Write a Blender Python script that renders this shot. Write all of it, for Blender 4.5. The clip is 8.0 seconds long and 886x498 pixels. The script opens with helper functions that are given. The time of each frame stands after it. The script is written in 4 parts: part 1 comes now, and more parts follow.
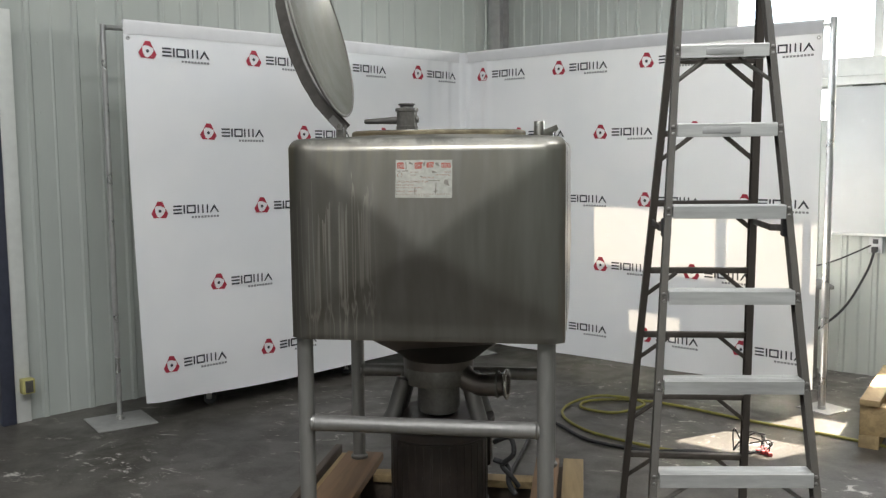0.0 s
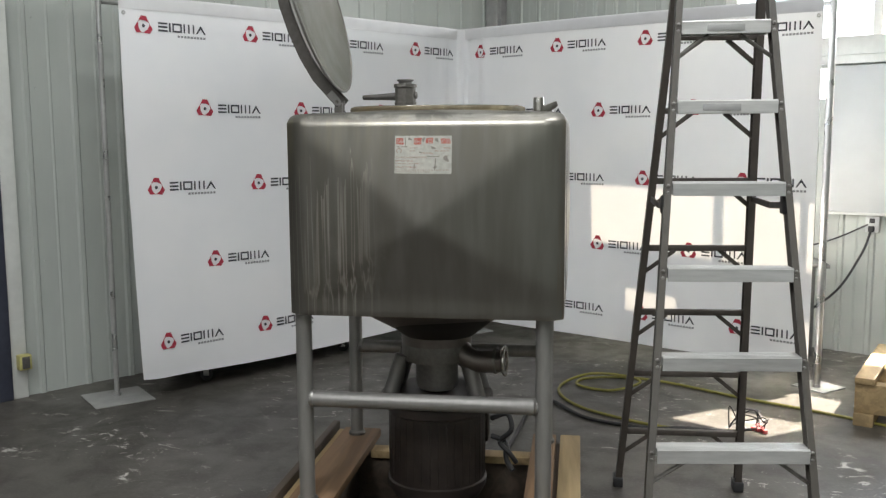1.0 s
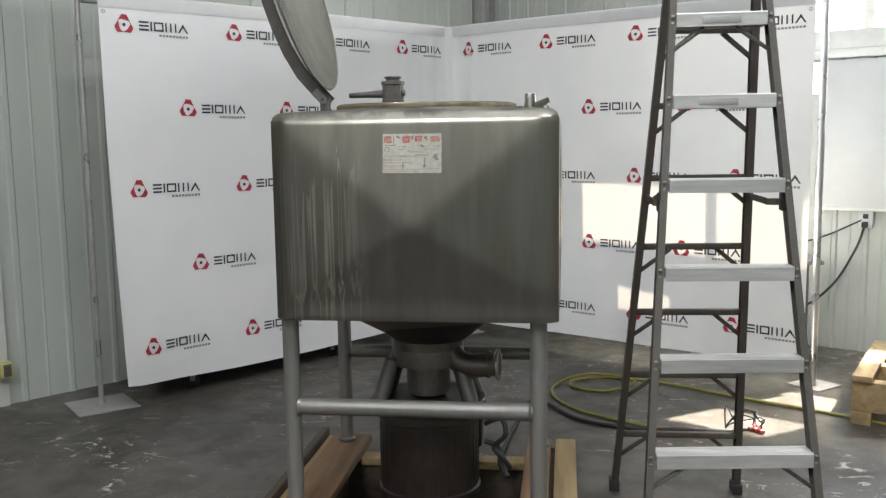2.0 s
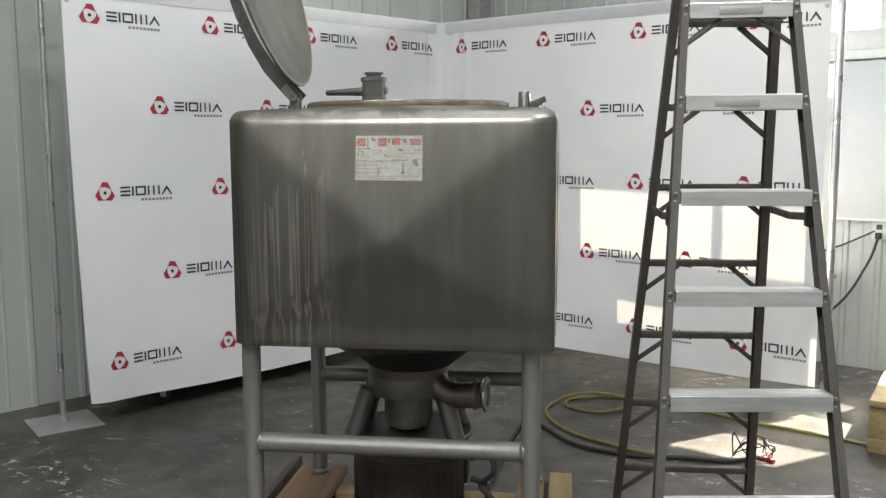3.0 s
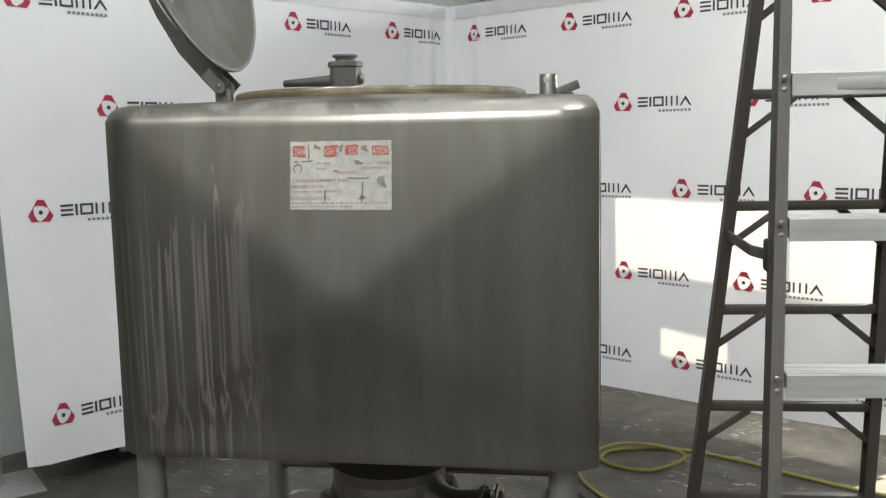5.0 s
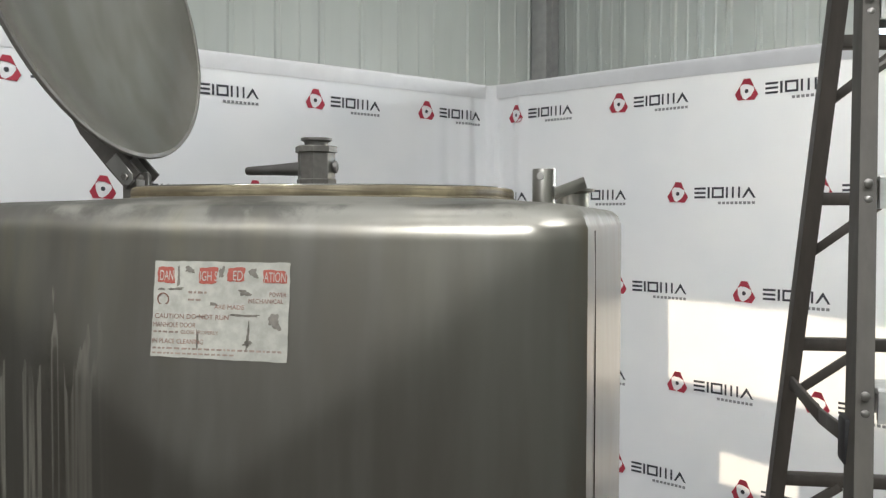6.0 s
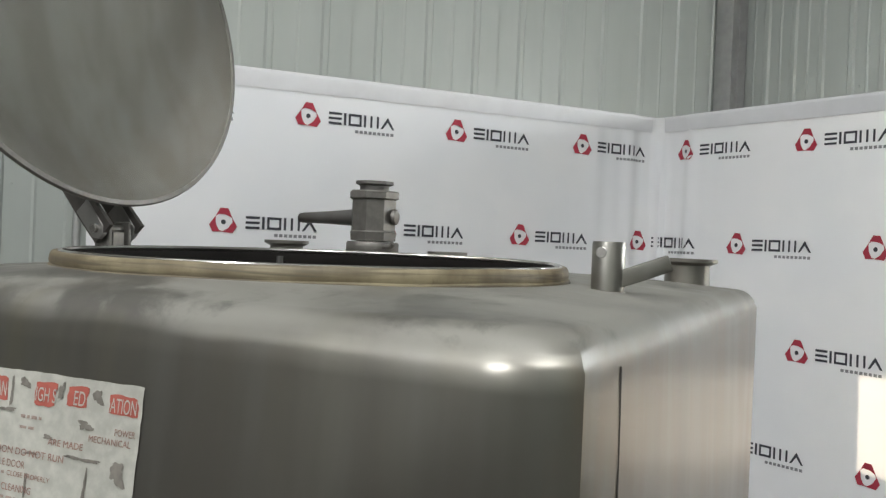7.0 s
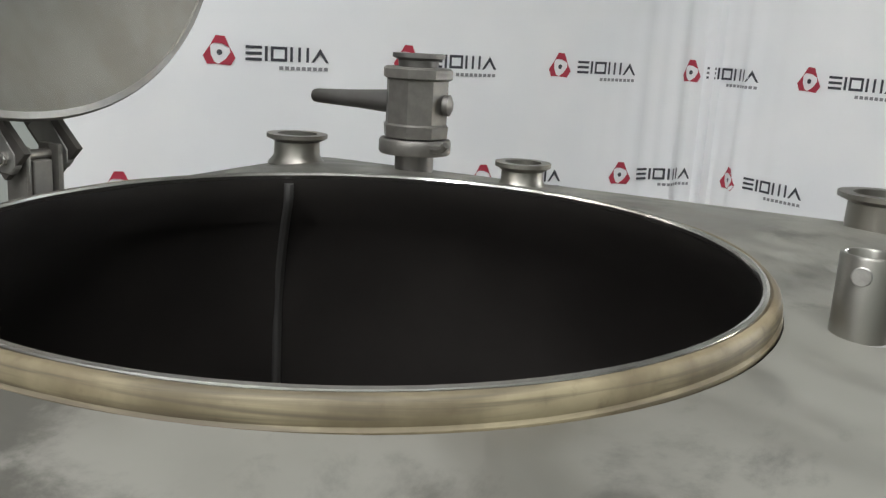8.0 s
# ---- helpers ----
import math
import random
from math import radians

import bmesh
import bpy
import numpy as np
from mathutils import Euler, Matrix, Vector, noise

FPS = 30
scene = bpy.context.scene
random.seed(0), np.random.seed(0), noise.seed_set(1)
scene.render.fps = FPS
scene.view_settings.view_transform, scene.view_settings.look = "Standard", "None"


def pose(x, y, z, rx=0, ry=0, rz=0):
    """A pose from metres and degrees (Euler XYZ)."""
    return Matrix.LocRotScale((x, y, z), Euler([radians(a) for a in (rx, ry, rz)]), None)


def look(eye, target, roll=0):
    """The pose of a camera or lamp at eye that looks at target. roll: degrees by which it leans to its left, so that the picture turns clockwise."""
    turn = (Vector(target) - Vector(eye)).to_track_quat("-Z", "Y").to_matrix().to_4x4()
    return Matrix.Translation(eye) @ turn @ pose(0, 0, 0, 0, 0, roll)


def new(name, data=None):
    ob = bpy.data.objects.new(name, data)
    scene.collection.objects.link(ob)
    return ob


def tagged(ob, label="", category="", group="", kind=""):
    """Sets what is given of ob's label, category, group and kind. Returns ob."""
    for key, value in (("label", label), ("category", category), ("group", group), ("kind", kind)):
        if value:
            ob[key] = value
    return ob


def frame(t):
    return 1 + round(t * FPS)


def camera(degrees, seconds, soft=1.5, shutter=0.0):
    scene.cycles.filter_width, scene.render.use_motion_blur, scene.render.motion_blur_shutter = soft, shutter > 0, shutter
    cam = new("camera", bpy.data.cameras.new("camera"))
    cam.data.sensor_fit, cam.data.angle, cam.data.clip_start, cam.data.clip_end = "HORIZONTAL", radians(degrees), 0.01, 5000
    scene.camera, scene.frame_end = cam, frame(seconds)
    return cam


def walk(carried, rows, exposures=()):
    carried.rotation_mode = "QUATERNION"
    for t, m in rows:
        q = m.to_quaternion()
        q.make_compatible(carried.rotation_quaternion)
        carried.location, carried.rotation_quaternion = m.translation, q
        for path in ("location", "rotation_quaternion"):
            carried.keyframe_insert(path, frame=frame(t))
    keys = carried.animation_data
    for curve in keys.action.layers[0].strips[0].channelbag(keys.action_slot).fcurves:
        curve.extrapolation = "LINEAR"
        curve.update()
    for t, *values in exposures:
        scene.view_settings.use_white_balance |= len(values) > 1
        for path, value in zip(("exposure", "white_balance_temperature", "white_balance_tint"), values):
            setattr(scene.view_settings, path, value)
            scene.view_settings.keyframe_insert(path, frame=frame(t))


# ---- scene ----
cam = camera(52.0, 8.0, soft=1.35)
PATH = [
    (0, (0.5762, -3.2625, 1.7198), (0.2716, -1.2956, 1.5227), -0.51),
    (0.5, (0.5687, -3.2591, 1.7113), (0.2702, -1.2936, 1.4934), -0.33),
    (1, (0.5613, -3.2594, 1.7090), (0.2676, -1.2961, 1.4661), -0.27),
    (2.5, (0.5358, -2.9956, 1.7013), (0.2765, -1.0276, 1.4573), -0.92),
    (3, (0.5360, -2.7628, 1.7074), (0.2747, -0.7947, 1.4661), -0.26),
    (3.5, (0.4403, -2.5496, 1.6925), (0.1947, -0.5821, 1.4306), 0.15),
    (4, (0.3370, -2.3241, 1.7115), (0.1294, -0.3520, 1.4511), -0.93),
    (4.2, (0.3321, -2.2465, 1.7074), (0.1418, -0.2727, 1.4466), -1.40),
    (5.3, (0.5443, -1.5924, 1.7218), (0.1764, 0.3619, 1.5089), -0.51),
    (5.5, (0.5542, -1.4820, 1.7280), (0.1634, 0.4710, 1.5454), 0.03),
    (6, (0.6036, -1.1807, 1.7803), (0.1422, 0.7641, 1.7109), 0.15),
    (6.2, (0.6387, -1.0855, 1.7909), (0.1489, 0.8534, 1.7635), -0.15),
    (6.5, (0.7091, -0.9105, 1.8068), (0.1237, 1.0018, 1.8233), -0.06),
    (6.7, (0.7331, -0.8004, 1.8304), (0.0323, 1.0724, 1.8569), 1.02),
    (7, (0.7084, -0.6427, 1.8615), (-0.1538, 1.1619, 1.8461), 2.43),
    (7.2, (0.6682, -0.5665, 1.8887), (-0.2525, 1.2063, 1.7942), 3.02),
    (7.5, (0.5573, -0.4379, 1.9206), (-0.4074, 1.3071, 1.7643), 3.38),
    (7.7, (0.4784, -0.3627, 1.9579), (-0.4383, 1.3999, 1.7297), 3.15),
    (8, (0.3909, -0.2121, 2.0073), (-0.4447, 1.5480, 1.5561), 3.25),
]
walk(cam, [(t, look(eye, target, roll)) for t, eye, target, roll in PATH], exposures=[(0.0, 3.17), (1.0, 3.2), (2.5, 3.28), (4.0, 3.36), (5.5, 3.4), (6.5, 3.34), (7.0, 3.29), (7.5, 3.29), (8.0, 3.5)])

# ---- light ----
SUN_HEADING, SUN_ELEVATION = 35.0, 47.6  # where the sunlight comes from, degrees from +x
world = bpy.data.worlds.new("world")
scene.world = world
world.use_nodes = True
wn = world.node_tree
sky = wn.nodes.new("ShaderNodeTexSky")
sky.sky_type = "NISHITA"
sky.sun_disc = False
sky.sun_elevation = radians(SUN_ELEVATION)
sky.sun_rotation = radians(90 - SUN_HEADING)
wn.links.new(sky.outputs[0], wn.nodes["Background"].inputs[0])
wn.nodes["Background"].inputs[1].default_value = 0.12

sun = new("sun", bpy.data.lights.new("sun", "SUN"))
sun.data.energy, sun.data.angle, sun.data.color = 5.0, radians(0.6), (1.0, 0.9, 0.77)
hs, es = radians(SUN_HEADING), radians(SUN_ELEVATION)
sun.matrix_world = look((8 * math.cos(hs), 8 * math.sin(hs), 8 * math.tan(es)), (0, 0, 0))


def area_lamp(name, eye, target, sx, sy, watts, colour):
    lamp = new(name, bpy.data.lights.new(name, "AREA"))
    lamp.data.shape, lamp.data.size, lamp.data.size_y = "RECTANGLE", sx, sy
    lamp.data.energy, lamp.data.color = watts, colour
    lamp.matrix_world = look(eye, target)
    return lamp


# unseen area lamps added in the roof, and daylight through the high window
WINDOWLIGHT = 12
ROOF_LAMPS = {(0, False): 10, (1, False): 23, (0, True): 7, (1, True): 43}  # by row of added roof lamps, near or far


# ---- materials ----
class Nodes:
    """Short names for building one material's nodes."""

    def __init__(self, name):
        self.m = bpy.data.materials.new(name)
        self.m.use_nodes = True
        self.t = self.m.node_tree
        self.b = self.t.nodes["Principled BSDF"]
        self.co = self.t.nodes.new("ShaderNodeTexCoord")

    def add(self, kind):
        return self.t.nodes.new(kind)

    def link(self, a, b):
        self.t.links.new(a, b)

    def mapped(self, scale, source="Object"):
        mp = self.add("ShaderNodeMapping")
        mp.inputs["Scale"].default_value = scale
        self.link(self.co.outputs[source], mp.inputs["Vector"])
        return mp.outputs[0]

    def noise(self, scale, detail=4.0, stretch=(1, 1, 1), source="Object", rough=0.55, warp=0.0):
        n = self.add("ShaderNodeTexNoise")
        n.inputs["Scale"].default_value = scale
        n.inputs["Detail"].default_value = detail
        n.inputs["Roughness"].default_value = rough
        n.inputs["Distortion"].default_value = warp
        self.link(self.mapped(stretch, source), n.inputs["Vector"])
        return n.outputs["Fac"]

    def ramp(self, fac, *stops):
        r = self.add("ShaderNodeValToRGB")
        r.color_ramp.interpolation = "EASE"
        while len(r.color_ramp.elements) < len(stops):
            r.color_ramp.elements.new(0.5)
        for e, (p, c) in zip(r.color_ramp.elements, stops):
            e.position = p
            e.color = (*c, 1) if isinstance(c, tuple) else (c, c, c, 1)
        self.link(fac, r.inputs[0])
        return r.outputs[0]

    def mix(self, fac, a, b, mode="MIX"):
        x = self.add("ShaderNodeMix")
        x.data_type, x.blend_type = "RGBA", mode
        for v, socket in ((fac, x.inputs[0]), (a, x.inputs[6]), (b, x.inputs[7])):
            if isinstance(v, (int, float)):
                socket.default_value = v
            elif isinstance(v, tuple):
                socket.default_value = (*v, 1)
            else:
                self.link(v, socket)
        return x.outputs[2]

    def math(self, op, a, b=0.0):
        x = self.add("ShaderNodeMath")
        x.operation = op
        for v, socket in ((a, x.inputs[0]), (b, x.inputs[1])):
            if isinstance(v, (int, float)):
                socket.default_value = v
            else:
                self.link(v, socket)
        return x.outputs[0]

    def axes(self, source="Object"):
        s = self.add("ShaderNodeSeparateXYZ")
        self.link(self.co.outputs[source], s.inputs[0])
        return s.outputs

    def set(self, **k):
        names = {"colour": "Base Color", "rough": "Roughness", "metal": "Metallic", "spec": "Specular IOR Level", "aniso": "Anisotropic"}
        for key, v in k.items():
            socket = self.b.inputs[names[key]]
            if isinstance(v, (int, float)):
                socket.default_value = v
            elif isinstance(v, tuple):
                socket.default_value = (*v, 1)
            else:
                self.link(v, socket)
        return self

    def bump(self, height, strength=0.2, distance=0.002):
        b = self.add("ShaderNodeBump")
        b.inputs["Strength"].default_value = strength
        b.inputs["Distance"].default_value = distance
        self.link(height, b.inputs["Height"])
        self.link(b.outputs[0], self.b.inputs["Normal"])
        return self


def speckled(name, colour, rough=0.6, metal=0.0, vary=0.25, scale=30.0, bump=0.15, stretch=(1, 1, 1)):
    """A surface whose colour, gloss and relief vary at two scales."""
    n = Nodes(name)
    fine, wide = n.noise(scale, 6, stretch), n.noise(scale * 0.12, 3, stretch)
    dark = tuple(c * (1 - vary) for c in colour)
    light = tuple(min(1, c * (1 + vary)) for c in colour)
    both = n.mix(0.5, n.ramp(fine, (0.3, dark), (0.7, light)), n.ramp(wide, (0.3, dark), (0.7, light)))
    n.set(colour=both, metal=metal, rough=n.ramp(wide, (0.3, max(0.05, rough - 0.08)), (0.7, min(1, rough + 0.1))))
    return n.bump(fine, bump).m


def brushed_steel(name, base=(0.215, 0.208, 0.186), rough=0.285, streaks=False):
    """Brushed stainless steel, dulled by handling; with streaks: dried white runs down the front of the tank."""
    n = Nodes(name)
    cloud = n.noise(3.2, 5, (1, 1, 0.6))
    smear = n.noise(14, 3, (1, 1, 0.12))
    col = n.mix(cloud, tuple(c * 0.9 for c in base), tuple(min(1, c * 1.14) for c in base))
    col = n.mix(n.ramp(smear, (0.3, 0.0), (0.68, 0.6)), col, tuple(c * k for c, k in zip(base, (0.74, 0.7, 0.66))))
    r = rough
    metal = 0.92
    if streaks:
        x, y, z = n.axes()
        runs = n.math("ABSOLUTE", n.math("SUBTRACT", n.noise(42, 2, (1, 1, 0.016), rough=0.5), 0.5))
        wide_runs = n.noise(34, 2, (1, 1, 0.008))
        broken = n.noise(9, 4, (1, 1, 0.35))
        mask = n.math("MULTIPLY", n.ramp(runs, (0.0, 1.0), (0.055, 0.0)), n.ramp(wide_runs, (0.3, 0.4), (0.56, 1.0)))
        side = n.ramp(n.math("MULTIPLY", n.math("SUBTRACT", n.math("MULTIPLY", n.noise(4, 2, (1, 1, 0.1)), -0.2), n.math("ADD", x, 0.06)), 9.0), (0.0, 0.0), (1.0, 1.0))
        front = n.math("LESS_THAN", y, 0.03)
        low = n.math("LESS_THAN", n.math("ADD", z, n.math("MULTIPLY", n.noise(30, 3, (1, 1, 0.0)), 0.55)), 1.84)
        keep = n.math("MULTIPLY", n.math("MULTIPLY", mask, side), n.math("MULTIPLY", front, low))
        # warm streaky tint on the right side sheet, painting the sunlit cloth's reflection
        side_reflection = n.math("MULTIPLY", n.math("GREATER_THAN", x, 0.49), n.ramp(n.noise(16, 4, (1, 1, 0.16), warp=0.4), (0.44, 0.0), (0.66, 0.6)))
        col = n.mix(side_reflection, col, (0.2, 0.155, 0.115))
        keep = n.math("MULTIPLY", keep, n.ramp(broken, (0.3, 0.55), (0.65, 1.0)))
        # olive ooze, stronger and brighter to the left to paint that facet's reflection
        ooze_sheen = n.math("MULTIPLY", n.math("MULTIPLY", n.ramp(n.noise(11, 4, (1, 1, 0.1)), (0.42, 0.0), (0.7, 0.75)), n.ramp(n.math("MULTIPLY", n.math("SUBTRACT", z, 1.5), 3.4), (0.0, 0.0), (1.0, 1.0))), front)
        col = n.mix(n.math("MULTIPLY", ooze_sheen, n.ramp(n.math("ADD", n.math("MULTIPLY", x, -1.2), 0.4), (0.0, 0.2), (1.0, 1.0))), col, (0.29, 0.268, 0.185))
        film = n.math("MULTIPLY", n.ramp(n.math("MULTIPLY", n.math("ADD", n.math("SUBTRACT", z, 1.776), n.math("MULTIPLY", n.noise(9, 4), 0.03)), 20.0), (0.05, 0.0), (0.55, 1.0)), n.ramp(n.noise(5, 5, warp=1.0), (0.3, 0.45), (0.62, 1.0)))
        # smudges, with dark left and light right of the deck's reflections painted in by x
        smudge_shade = n.ramp(n.math("ADD", n.noise(8, 9, (1, 0.7, 1), rough=0.66, warp=0.3), n.math("MULTIPLY", x, 0.32)), (0.43, 0.0), (0.59, 1.0))
        col = n.mix(n.math("MULTIPLY", film, 0.86), col, n.mix(smudge_shade, (0.075, 0.073, 0.063), (0.235, 0.23, 0.203)))
        r = n.math("ADD", n.math("MULTIPLY", film, n.math("ADD", n.math("MULTIPLY", smudge_shade, 0.1), 0.24)), rough)
        col = n.mix(n.math("MULTIPLY", keep, 0.34), col, (0.54, 0.51, 0.43))
        r = n.math("ADD", r, n.math("MULTIPLY", keep, 0.1))
        metal = n.math("SUBTRACT", n.math("SUBTRACT", 0.92, n.math("MULTIPLY", keep, 0.25)), n.math("MULTIPLY", film, 0.64))
    n.set(colour=col, rough=r, metal=metal)
    return n.m


def concrete():
    n = Nodes("floor_concrete")
    wide, mid, fine = n.noise(0.7, 4), n.noise(4.5, 6, warp=0.4), n.noise(60, 6)
    col = n.mix(n.ramp(wide, (0.3, 0.0), (0.7, 1.0)), (0.053, 0.049, 0.042), (0.09, 0.082, 0.07))
    col = n.mix(n.ramp(mid, (0.4, 0.0), (0.75, 0.6)), col, (0.055, 0.05, 0.046))
    col = n.mix(n.ramp(fine, (0.45, 0.0), (0.8, 0.25)), col, (0.2, 0.2, 0.19))
    chips = n.math("MULTIPLY", n.ramp(n.noise(5, 10, (1, 1.5, 1), rough=0.76, warp=1.6), (0.567, 0.0), (0.612, 1.0)), n.ramp(n.noise(1.2, 5, rough=0.65), (0.46, 0.0), (0.58, 1.0)))
    col = n.mix(n.math("MULTIPLY", chips, 0.85), col, (0.55, 0.53, 0.49))
    n.set(colour=col, rough=n.math("ADD", n.ramp(mid, (0.3, 0.3), (0.75, 0.52)), n.math("MULTIPLY", chips, 0.3)), spec=0.32)
    return n.bump(n.math("ADD", fine, n.math("MULTIPLY", chips, 2.0)), 0.15, 0.002).m


def wood(name, base):
    n = Nodes(name)
    grain, ring = n.noise(18, 6, (1, 0.06, 1), warp=1.2), n.noise(2.5, 3)
    col = n.mix(n.ramp(grain, (0.35, 0.0), (0.7, 1.0)), tuple(c * 0.62 for c in base), base)
    col = n.mix(n.ramp(ring, (0.5, 0.0), (0.75, 0.6)), col, tuple(c * 0.45 for c in base))
    rnd = n.add("ShaderNodeObjectInfo")
    col = n.mix(n.math("MULTIPLY", rnd.outputs["Random"], 0.35), col, tuple(c * 0.6 for c in base))
    n.set(colour=col, rough=0.75)
    return n.bump(grain, 0.3, 0.002).m


def cloth():
    """White printed banner fabric that lets some light through."""
    n = Nodes("banner_fabric")
    weave = n.noise(420, 2)
    cloud = n.noise(1.6, 3)
    col = n.mix(n.ramp(cloud, (0.3, 0.0), (0.7, 1.0)), (0.79, 0.8, 0.82), (0.84, 0.84, 0.85))
    n.set(colour=col, rough=0.8)
    n.bump(weave, 0.1, 0.0005)
    thin = n.add("ShaderNodeBsdfTranslucent")
    n.link(n.mix(1.0, col, (1.0, 0.93, 0.8), "MULTIPLY"), thin.inputs[0])
    blend = n.add("ShaderNodeMixShader")
    blend.inputs[0].default_value = 0.08
    out = n.t.nodes["Material Output"]
    n.link(n.b.outputs[0], blend.inputs[1])
    n.link(thin.outputs[0], blend.inputs[2])
    n.link(blend.outputs[0], out.inputs[0])
    return n.m


def gasket_material():
    n = Nodes("gasket_rubber")
    a, b, c = n.noise(14, 5), n.noise(2.5, 3), n.noise(70, 4)
    col = n.mix(n.ramp(a, (0.35, 0.0), (0.7, 1.0)), (0.13, 0.105, 0.06), (0.27, 0.23, 0.142))
    col = n.mix(n.ramp(b, (0.45, 0.0), (0.7, 0.55)), col, (0.15, 0.1, 0.05))
    col = n.mix(n.ramp(c, (0.55, 0.0), (0.75, 0.5)), col, (0.1, 0.07, 0.04))
    band = n.noise(26, 4, (0.25, 0.25, 6.0), warp=0.4)
    col = n.mix(n.ramp(band, (0.42, 0.0), (0.62, 0.8)), col, (0.09, 0.073, 0.048))
    n.set(colour=col, rough=0.62)
    return n.bump(a, 0.2, 0.002).m


def glass():
    n = Nodes("window_glass")
    n.set(colour=(0.95, 0.97, 0.97), rough=0.02)
    n.b.inputs["Transmission Weight"].default_value = 1.0
    n.b.inputs["IOR"].default_value = 1.1
    return n.m


STEEL = brushed_steel("tank_steel", streaks=True)
STEEL_TOP = brushed_steel("lid_steel", (0.68, 0.66, 0.62), 0.22)
POLISHED = brushed_steel("polished_rim_steel", (0.5, 0.49, 0.47), 0.2)
STEEL_PORT = brushed_steel("port_steel", (0.27, 0.262, 0.24), 0.38)
STEEL_PIPE = brushed_steel("pipe_steel", (0.2, 0.195, 0.187), 0.52)
STEEL_STAINED = speckled("stained_steel", (0.17, 0.15, 0.135), 0.45, 0.7, 0.2, 14, 0.08)
STEEL_RAIL = speckled("satin_leg_steel", (0.24, 0.234, 0.222), 0.5, 0.6, 0.12, 40, 0.06, (1, 1, 0.2))
STEEL_CAST = speckled("cast_steel", (0.17, 0.162, 0.147), 0.5, 0.6, 0.2, 60, 0.15)
STEEL_DULL = speckled("dull_strap_steel", (0.095, 0.088, 0.08), 0.5, 0.7, 0.25, 40, 0.12)
# steel of the tank's inside, with the shade in there put into its colour
STEEL_SHADED = speckled("tank_inside_shade", (0.024, 0.021, 0.019), 0.55, 0.3, 0.3, 8, 0.05)
WELD = speckled("weld_steel", (0.4, 0.39, 0.37), 0.42, 0.9, 0.2, 120, 0.4)
ALU = speckled("ladder_aluminium", (0.54, 0.54, 0.525), 0.36, 0.55, 0.24, 40, 0.08, (0.1, 1, 1))
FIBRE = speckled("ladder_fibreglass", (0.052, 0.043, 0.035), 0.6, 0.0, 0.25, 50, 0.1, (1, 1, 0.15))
# the same fibreglass, lightened for the light on the front rails
FIBRE_LIT = speckled("ladder_fibreglass_lit", (0.062, 0.056, 0.046), 0.58, 0.0, 0.2, 50, 0.1, (1, 1, 0.15))
RIVET = speckled("rivet_steel", (0.24, 0.23, 0.215), 0.35, 0.8, 0.1, 80, 0.05)
CLOTH = cloth()
SLEEVE = speckled("sleeve_fabric", (0.68, 0.68, 0.69), 0.85, 0.0, 0.06, 9, 0.15)
RED = speckled("print_red", (0.38, 0.03, 0.055), 0.7, 0.0, 0.08, 40, 0.02)
INK = speckled("print_ink", (0.045, 0.045, 0.055), 0.7, 0.0, 0.1, 40, 0.02)
INK_GREY = speckled("print_grey", (0.24, 0.24, 0.25), 0.7, 0.0, 0.1, 40, 0.02)
WALL = speckled("wall_sheet", (0.395, 0.42, 0.392), 0.42, 0.0, 0.07, 5, 0.03, (1, 1, 0.25))
WALL_BACK = speckled("wall_backing", (0.45, 0.46, 0.42), 0.6, 0.0, 0.08, 5, 0.03)
WALL_FAR = speckled("grey_wall_sheet", (0.4, 0.4, 0.39), 0.5, 0.0, 0.1, 5, 0.03, (1, 1, 0.25))
WALL_DIMMED = speckled("dimmed_wall_sheet", (0.13, 0.128, 0.12), 0.5, 0.0, 0.15, 5, 0.03, (1, 1, 0.25))
CEILING = speckled("ceiling_sheet", (0.5, 0.5, 0.48), 0.6, 0.0, 0.06, 3, 0.03)
CONCRETE = concrete()
PLATE = speckled("plate_paint", (0.36, 0.36, 0.35), 0.45, 0.3, 0.12, 18, 0.05)
STAND_GREY = speckled("stand_paint", (0.16, 0.16, 0.155), 0.5, 0.2, 0.15, 18, 0.05)
POLE = speckled("pole_steel", (0.5, 0.5, 0.49), 0.32, 0.8, 0.1, 30, 0.03)
GASKET = gasket_material()
WOOD = wood("skid_wood", (0.26, 0.155, 0.08))
WOOD_PALE = wood("pallet_wood", (0.42, 0.3, 0.15))
WOOD_DARK = wood("stained_wood", (0.1, 0.075, 0.055))
MOTOR = speckled("motor_paint", (0.024, 0.018, 0.015), 0.45, 0.1, 0.5, 16, 0.15)
RUBBER = speckled("black_rubber", (0.025, 0.025, 0.026), 0.6, 0.0, 0.2, 50, 0.1)
HOSE = speckled("yellow_hose", (0.22, 0.2, 0.042), 0.5, 0.0, 0.18, 30, 0.08)
CLAMP_RED = speckled("clamp_red", (0.4, 0.06, 0.06), 0.5, 0.0, 0.15, 40, 0.05)
STICKER = speckled("sticker_paper", (0.43, 0.425, 0.375), 0.55, 0.0, 0.2, 70, 0.05)
STICKER_RED = speckled("sticker_red", (0.38, 0.095, 0.07), 0.55, 0.0, 0.15, 90, 0.05)
STICKER_INK = speckled("sticker_ink", (0.27, 0.15, 0.125), 0.6, 0.0, 0.25, 120, 0.03)
STICKER_WORN = speckled("sticker_worn_ink", (0.33, 0.25, 0.215), 0.6, 0.0, 0.35, 150, 0.03)
STICKER_TORN = speckled("sticker_torn", (0.2, 0.185, 0.16), 0.5, 0.3, 0.3, 90, 0.1)
BOARD = speckled("white_board", (0.46, 0.475, 0.475), 0.35, 0.0, 0.05, 4, 0.02)
